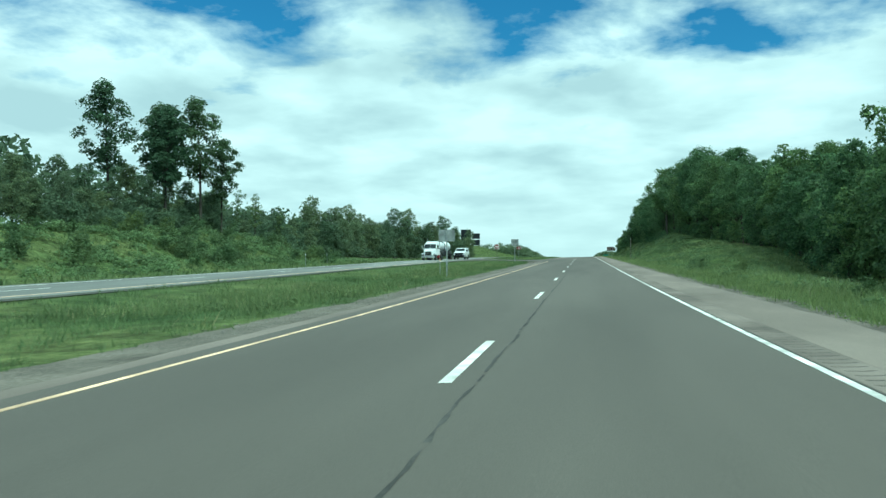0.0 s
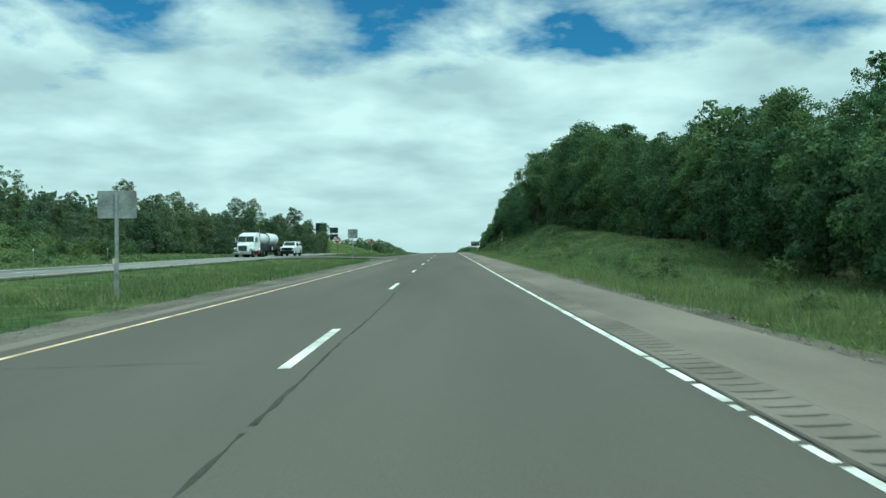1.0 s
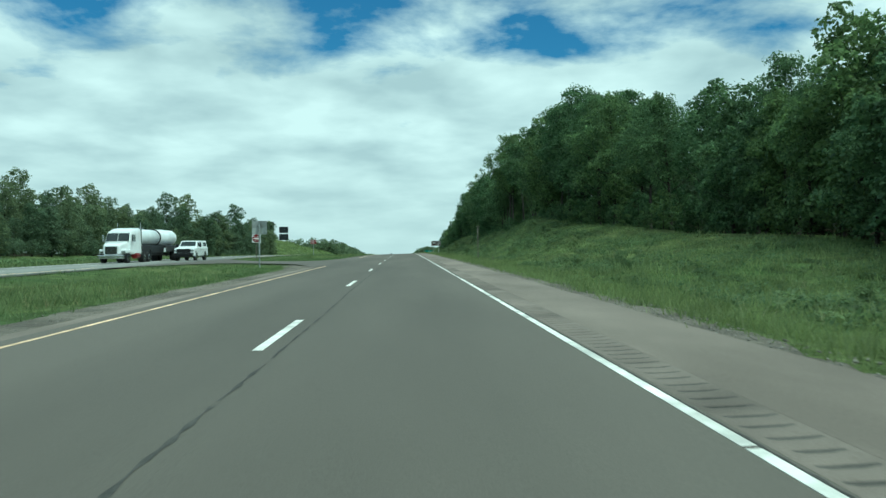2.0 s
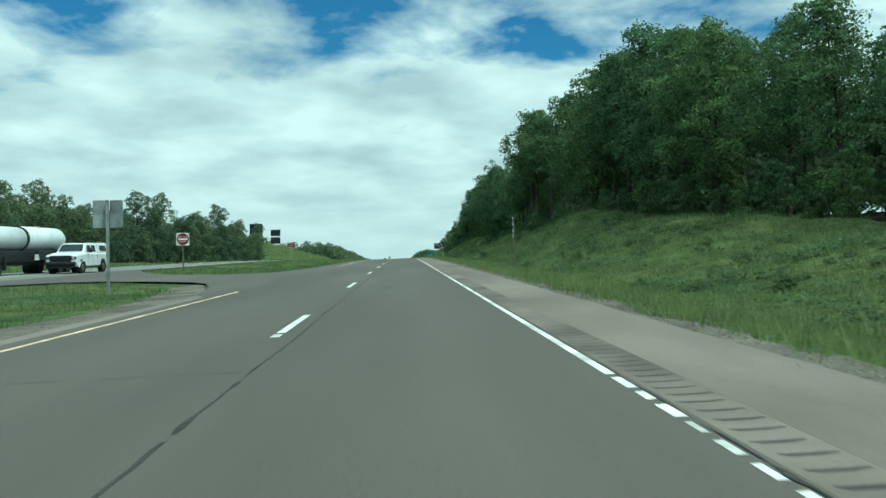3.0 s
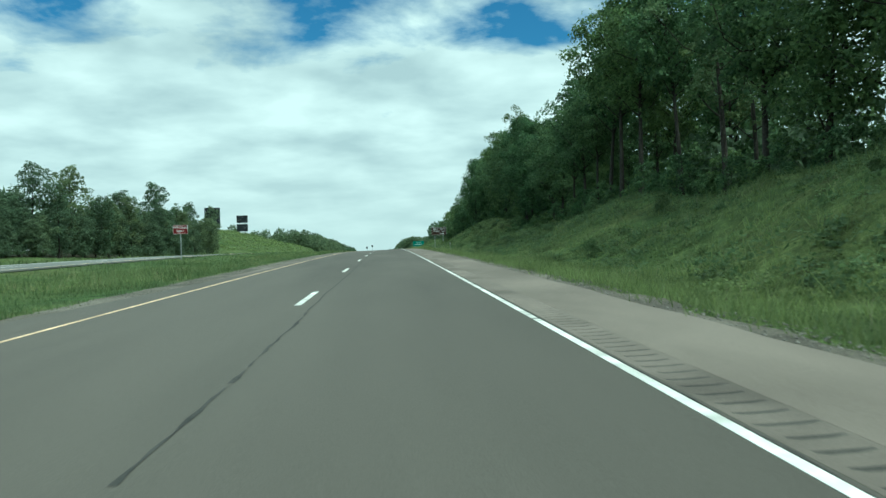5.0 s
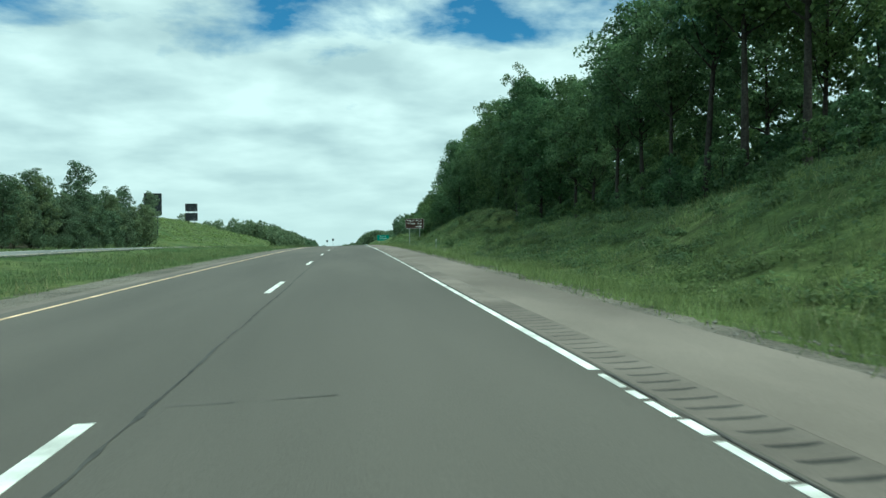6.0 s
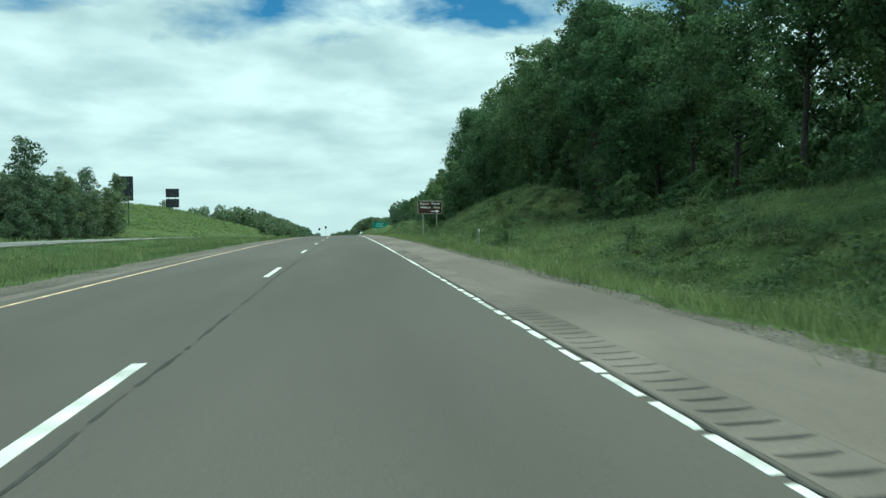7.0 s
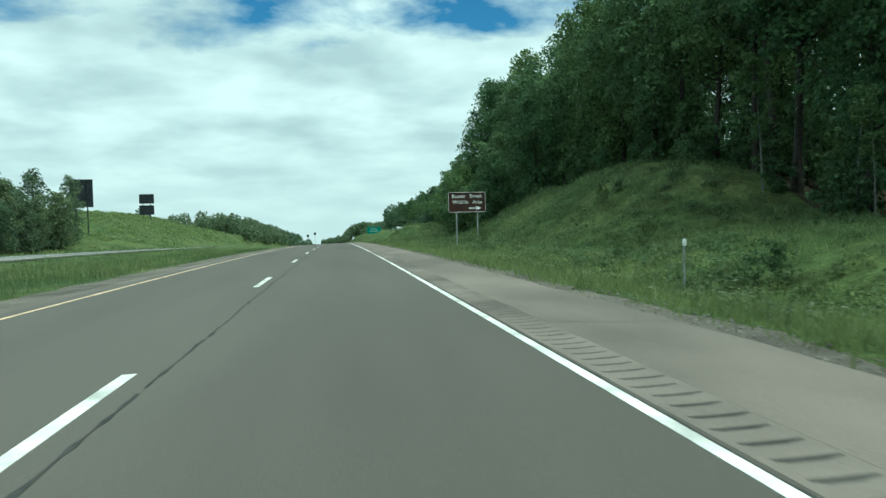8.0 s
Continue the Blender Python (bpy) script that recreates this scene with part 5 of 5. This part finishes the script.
def blades(name, n, xr, yr, hr, mat, label, seed, keep=None, width=0.018, clump=0.25):
    """Curved grass blades in loose tufts."""
    g = np.random.default_rng(seed)
    tn = n // 7
    cx, cy = g.uniform(*xr, tn), g.uniform(*yr, tn)
    hs = g.uniform(*hr, tn)
    ok = np.array([(keep is None or keep(a, b)) and noise.noise((a * 0.5, b * 0.5, seed)) > -0.25 for a, b in zip(cx, cy)])
    cx, cy, hs = cx[ok], cy[ok], hs[ok]
    k = 7
    x = np.repeat(cx, k) + g.normal(0, clump, len(cx) * k)
    y = np.repeat(cy, k) + g.normal(0, clump, len(cx) * k)
    z = np.repeat(np.array([ground_z(a, b) for a, b in zip(cx, cy)]), k) - 0.06
    h = np.repeat(hs, k) * g.uniform(0.6, 1.2, len(x))
    a = g.uniform(0, 6.28, len(x))
    ln = g.uniform(0.25, 0.95, len(x)) * h
    w = width * g.uniform(0.7, 1.4, len(x)) * (1 + h)
    dx, dy = np.cos(a), np.sin(a)
    p = lambda t, s: np.stack([x + dx * ln * t * t - dy * w * s, y + dy * ln * t * t + dx * w * s, z + h * t * (1 - 0.15 * t)], 1)
    v = np.stack([p(0, -1), p(0, 1), p(1.0, 0.15), p(1.0, -0.15)], 1).reshape(-1, 3)
    idx = np.arange(len(x))[:, None] * 4 + np.array([[0, 1, 2, 3]])
    tagged(new(name, quick_mesh(name, v, 4, idx, [mat])), label, "grass", kind="stuff")


def in_median(x, y):
    return not (lerp_table(CROSS_LO, -x) - (5 if x > -8.5 else 0.3) < y < lerp_table(CROSS_HI, -x) + 0.3) and not (x > -6.2 and 98 < y < 112)


def tall_median(x, y):
    return in_median(x, y) and not 92 < y < 165 and noise.noise((x * 0.15, y * 0.07, 5)) > -0.2


blades("verge_grass", 160000, (5.85, 9.8), (-8, 300), (0.16, 0.42), BLADE, "rough green grass along the shoulder", 1, width=0.008, clump=0.18)
blades("bank_grass", 110000, (9.3, 22.0), (15, 300), (0.20, 0.50), BLADE, "rough grass and weeds on the near bank", 2, width=0.012, clump=0.22)
blades("dry_stems", 4000, (7.2, 17.0), (0, 300), (0.35, 0.7), BLADE_DRY, "pale dry stems standing in the grass", 3, width=0.0045)
blades("low_meadow_grass", 36000, (9.5, 27), (-5, 92), (0.30, 0.62), BLADE, "long grass in the low ground before the wood", 4, width=0.014)
blades("median_grass", 110000, (-13, -5.7), (-4, 320), (0.12, 0.34), BLADE, "rough green grass in the median", 5, in_median, width=0.010, clump=0.18)
blades("median_grass", 30000, (-17.4, -12), (5, 330), (0.12, 0.32), BLADE, "rough green grass in the median", 6, in_median, width=0.016)
blades("median_grass", 90000, (-12.5, -6.6), (10, 320), (0.30, 0.62), BLADE, "taller soft grass in the median", 9, tall_median, width=0.009, clump=0.3)
blades("mound_grass", 22000, (6.2, 20), (300, 420), (0.25, 0.55), BLADE, "rough grass on the mound past the brown sign", 10, width=0.022)
blades("dry_stems", 9000, (-12.5, -6.4), (5, 320), (0.25, 0.55), BLADE_DRY, "pale dry stems in the median grass", 11, tall_median, width=0.006, clump=0.3)
blades("far_verge_grass", 22000, (-62, -27.6), (10, 430), (0.3, 0.8), BLADE, "long grass beyond the opposite road", 7, width=0.04)
blades("rise_grass", 9000, (-110, -42), (440, 640), (0.3, 0.6), BLADE, "rough grass on the rise below the hoardings", 8, width=0.08, clump=0.6)


def mounds(name, n, xr, yr, rr, leaf, seed, mat, label, keep=None, thr=0.0, per=60):
    """Low leafy tussocks in drifts: shells of small leaves over the ground."""
    g = np.random.default_rng(seed)
    x, y = g.uniform(*xr, n), g.uniform(*yr, n)
    ok = np.array([(keep is None or keep(a, b)) and noise.noise((a * 0.16, b * 0.09, seed)) + 0.5 * noise.noise((a * 0.5, b * 0.4, seed)) > thr for a, b in zip(x, y)])
    x, y = x[ok], y[ok]
    r = g.uniform(*rr, len(x))
    z = np.array([ground_z(a, b) for a, b in zip(x, y)])
    k = np.repeat(np.arange(len(x)), per)
    d = unit(g.normal(0, 1, (len(k), 3)))
    d[:, 2] = np.abs(d[:, 2])
    q = g.uniform(0.7, 1.15, len(k)) * r[k]
    p = np.stack([x[k] + d[:, 0] * q * 1.25, y[k] + d[:, 1] * q * 1.25, z[k] + d[:, 2] * q * 0.85], 1)
    v, idx = crown_cards(g, p, d + np.array([0, 0, 0.5]), leaf)
    tagged(new(name, quick_mesh(name, v, 4, idx, [mat])), label, "weeds", kind="stuff")


mounds("weed_tussocks", 2600, (9.6, 19.5), (45, 300), (0.16, 0.42), 0.055, 61, LEAF_PALE, "leafy tussocks of weeds in drifts on the near bank", None, 0.02, 64)
mounds("weed_tussocks", 1300, (8.0, 13.0), (150, 290), (0.14, 0.36), 0.045, 62, BLADE, "leafy tussocks of weeds low on the near bank", None, 0.05, 60)
mounds("weed_tussocks", 600, (9.0, 17.0), (5, 75), (0.2, 0.5), 0.06, 63, LEAF_PALE, "tall tussocks of weeds in the low meadow", None, 0.0, 60)
mounds("leafy_thicket", 1000, (-60, -42.5), (12, 172), (0.5, 1.25), 0.15, 65, LEAF_BRIGHT, "thicket of light green shrubs on the far bank", None, -0.12, 110)
mounds("rise_tussocks", 1500, (-112, -44), (440, 600), (0.5, 1.3), 0.20, 66, LEAF_BRIGHT, "lumpy light green weeds on the rise below the billboards", None, 0.0, 40)
mounds("mound_tussocks", 420, (9.5, 19), (300, 412), (0.25, 0.6), 0.09, 67, BLADE, "tussocks on the grassy mound past the brown sign", None, -0.05, 40)
mounds("median_tussocks", 900, (-12.5, -6.8), (10, 300), (0.14, 0.34), 0.05, 64, BLADE, "tussocks of coarse grass in the median", tall_median, 0.08, 50)


def stones(name, n, xr, yr, seed, label, zf, lift):
    g = np.random.default_rng(seed)
    base = np.array([(1, 0, 0), (-0.5, 0.87, 0), (-0.5, -0.87, 0), (0, 0, 0.8), (0.3, 0.2, -0.5)], float)
    tri = np.array([(0, 1, 3), (1, 2, 3), (2, 0, 3), (1, 0, 4), (2, 1, 4), (0, 2, 4)])
    x, y = g.uniform(*xr, n), g.uniform(*yr, n)
    x = x + 0.25 * np.sin(y * 0.7) * 0.5
    r = 0.008 + 0.026 * g.uniform(0, 1, n) ** 2
    a = g.uniform(0, 6.28, n)
    v = np.repeat(base[None], n, 0) * g.uniform(0.6, 1.3, (n, 5, 1)) * r[:, None, None]
    c, s_ = np.cos(a)[:, None], np.sin(a)[:, None]
    vx = v[:, :, 0] * c - v[:, :, 1] * s_ + x[:, None]
    vy = v[:, :, 0] * s_ + v[:, :, 1] * c + y[:, None]
    z = np.array([zf(p, q) for p, q in zip(x, y)])
    v = np.stack([vx, vy, v[:, :, 2] + z[:, None] + lift], 2).reshape(-1, 3)
    idx = (np.arange(n)[:, None, None] * 5 + tri[None]).reshape(-1, 3)
    tagged(new(name, quick_mesh(name, v, 3, idx, [STONE])), label, "gravel", kind="stuff")


stones("loose_stones", 16000, (5.45, 6.15), (0, 270), 21, "loose grey and brown stones beside the shoulder", lambda a, b: max(road_z(a, b) - 0.025, ground_z(a, b)), 0.0)
stones("loose_stones", 9000, (-5.9, -4.55), (5, 240), 22, "loose stones beside the inner shoulder", lambda a, b: max(road_z(a, b) - 0.03, ground_z(a, b)), 0.0)


def weeds(name, n, xr, yr, size, seed, mat, label, tall=1.0, thr=-0.12):
    """Broad-leaved ground cover in drifts."""
    g = np.random.default_rng(seed)
    x, y = g.uniform(*xr, n), g.uniform(*yr, n)
    lump = np.array([noise.noise((a * 0.22, b * 0.22, seed)) + 0.6 * noise.noise((a * 0.9, b * 0.9, seed)) for a, b in zip(x, y)])
    ok = lump > thr
    x, y, lump = x[ok], y[ok], lump[ok]
    h = 0.05 + tall * (np.abs(g.normal(0, 1, len(x))) * 0.06 + g.uniform(0, 1, len(x)) * np.clip(lump, 0, 0.6) * 0.7)
    z = np.array([ground_z(a, b) for a, b in zip(x, y)]) + h
    v, idx = leaf_cards(g, np.stack([x, y, z], 1), size, 0.02, 2.6)
    tagged(new(name, quick_mesh(name, v, 4, idx, [mat])), label, "weeds", kind="stuff")


weeds("bank_weeds", 75000, (9.0, 21.0), (50, 300), 0.06, 31, BLADE, "patchy broad-leaved weeds on the near bank", 0.55)
weeds("bank_weeds", 60000, (9.8, 21.5), (55, 300), 0.085, 34, LEAF_PALE, "drifts of taller broad-leaved weeds on the near bank", 1.0, 0.18)
FLOWER = leafy("pale_flowers", (0.16, 0.19, 0.09), (0.30, 0.31, 0.20), 0.4)
weeds("flowering_weeds", 9000, (7.0, 10.5), (200, 275), 0.04, 35, FLOWER, "pale flowering weeds along the verge", 1.1, 0.16)
weeds("far_bank_weeds", 26000, (-62, -41), (10, 160), 0.15, 32, BLADE, "patchy weeds on the bank beyond the opposite road")
weeds("rise_weeds", 22000, (-115, -42), (445, 640), 0.30, 33, BLADE, "patchy weeds on the rise below the billboards")
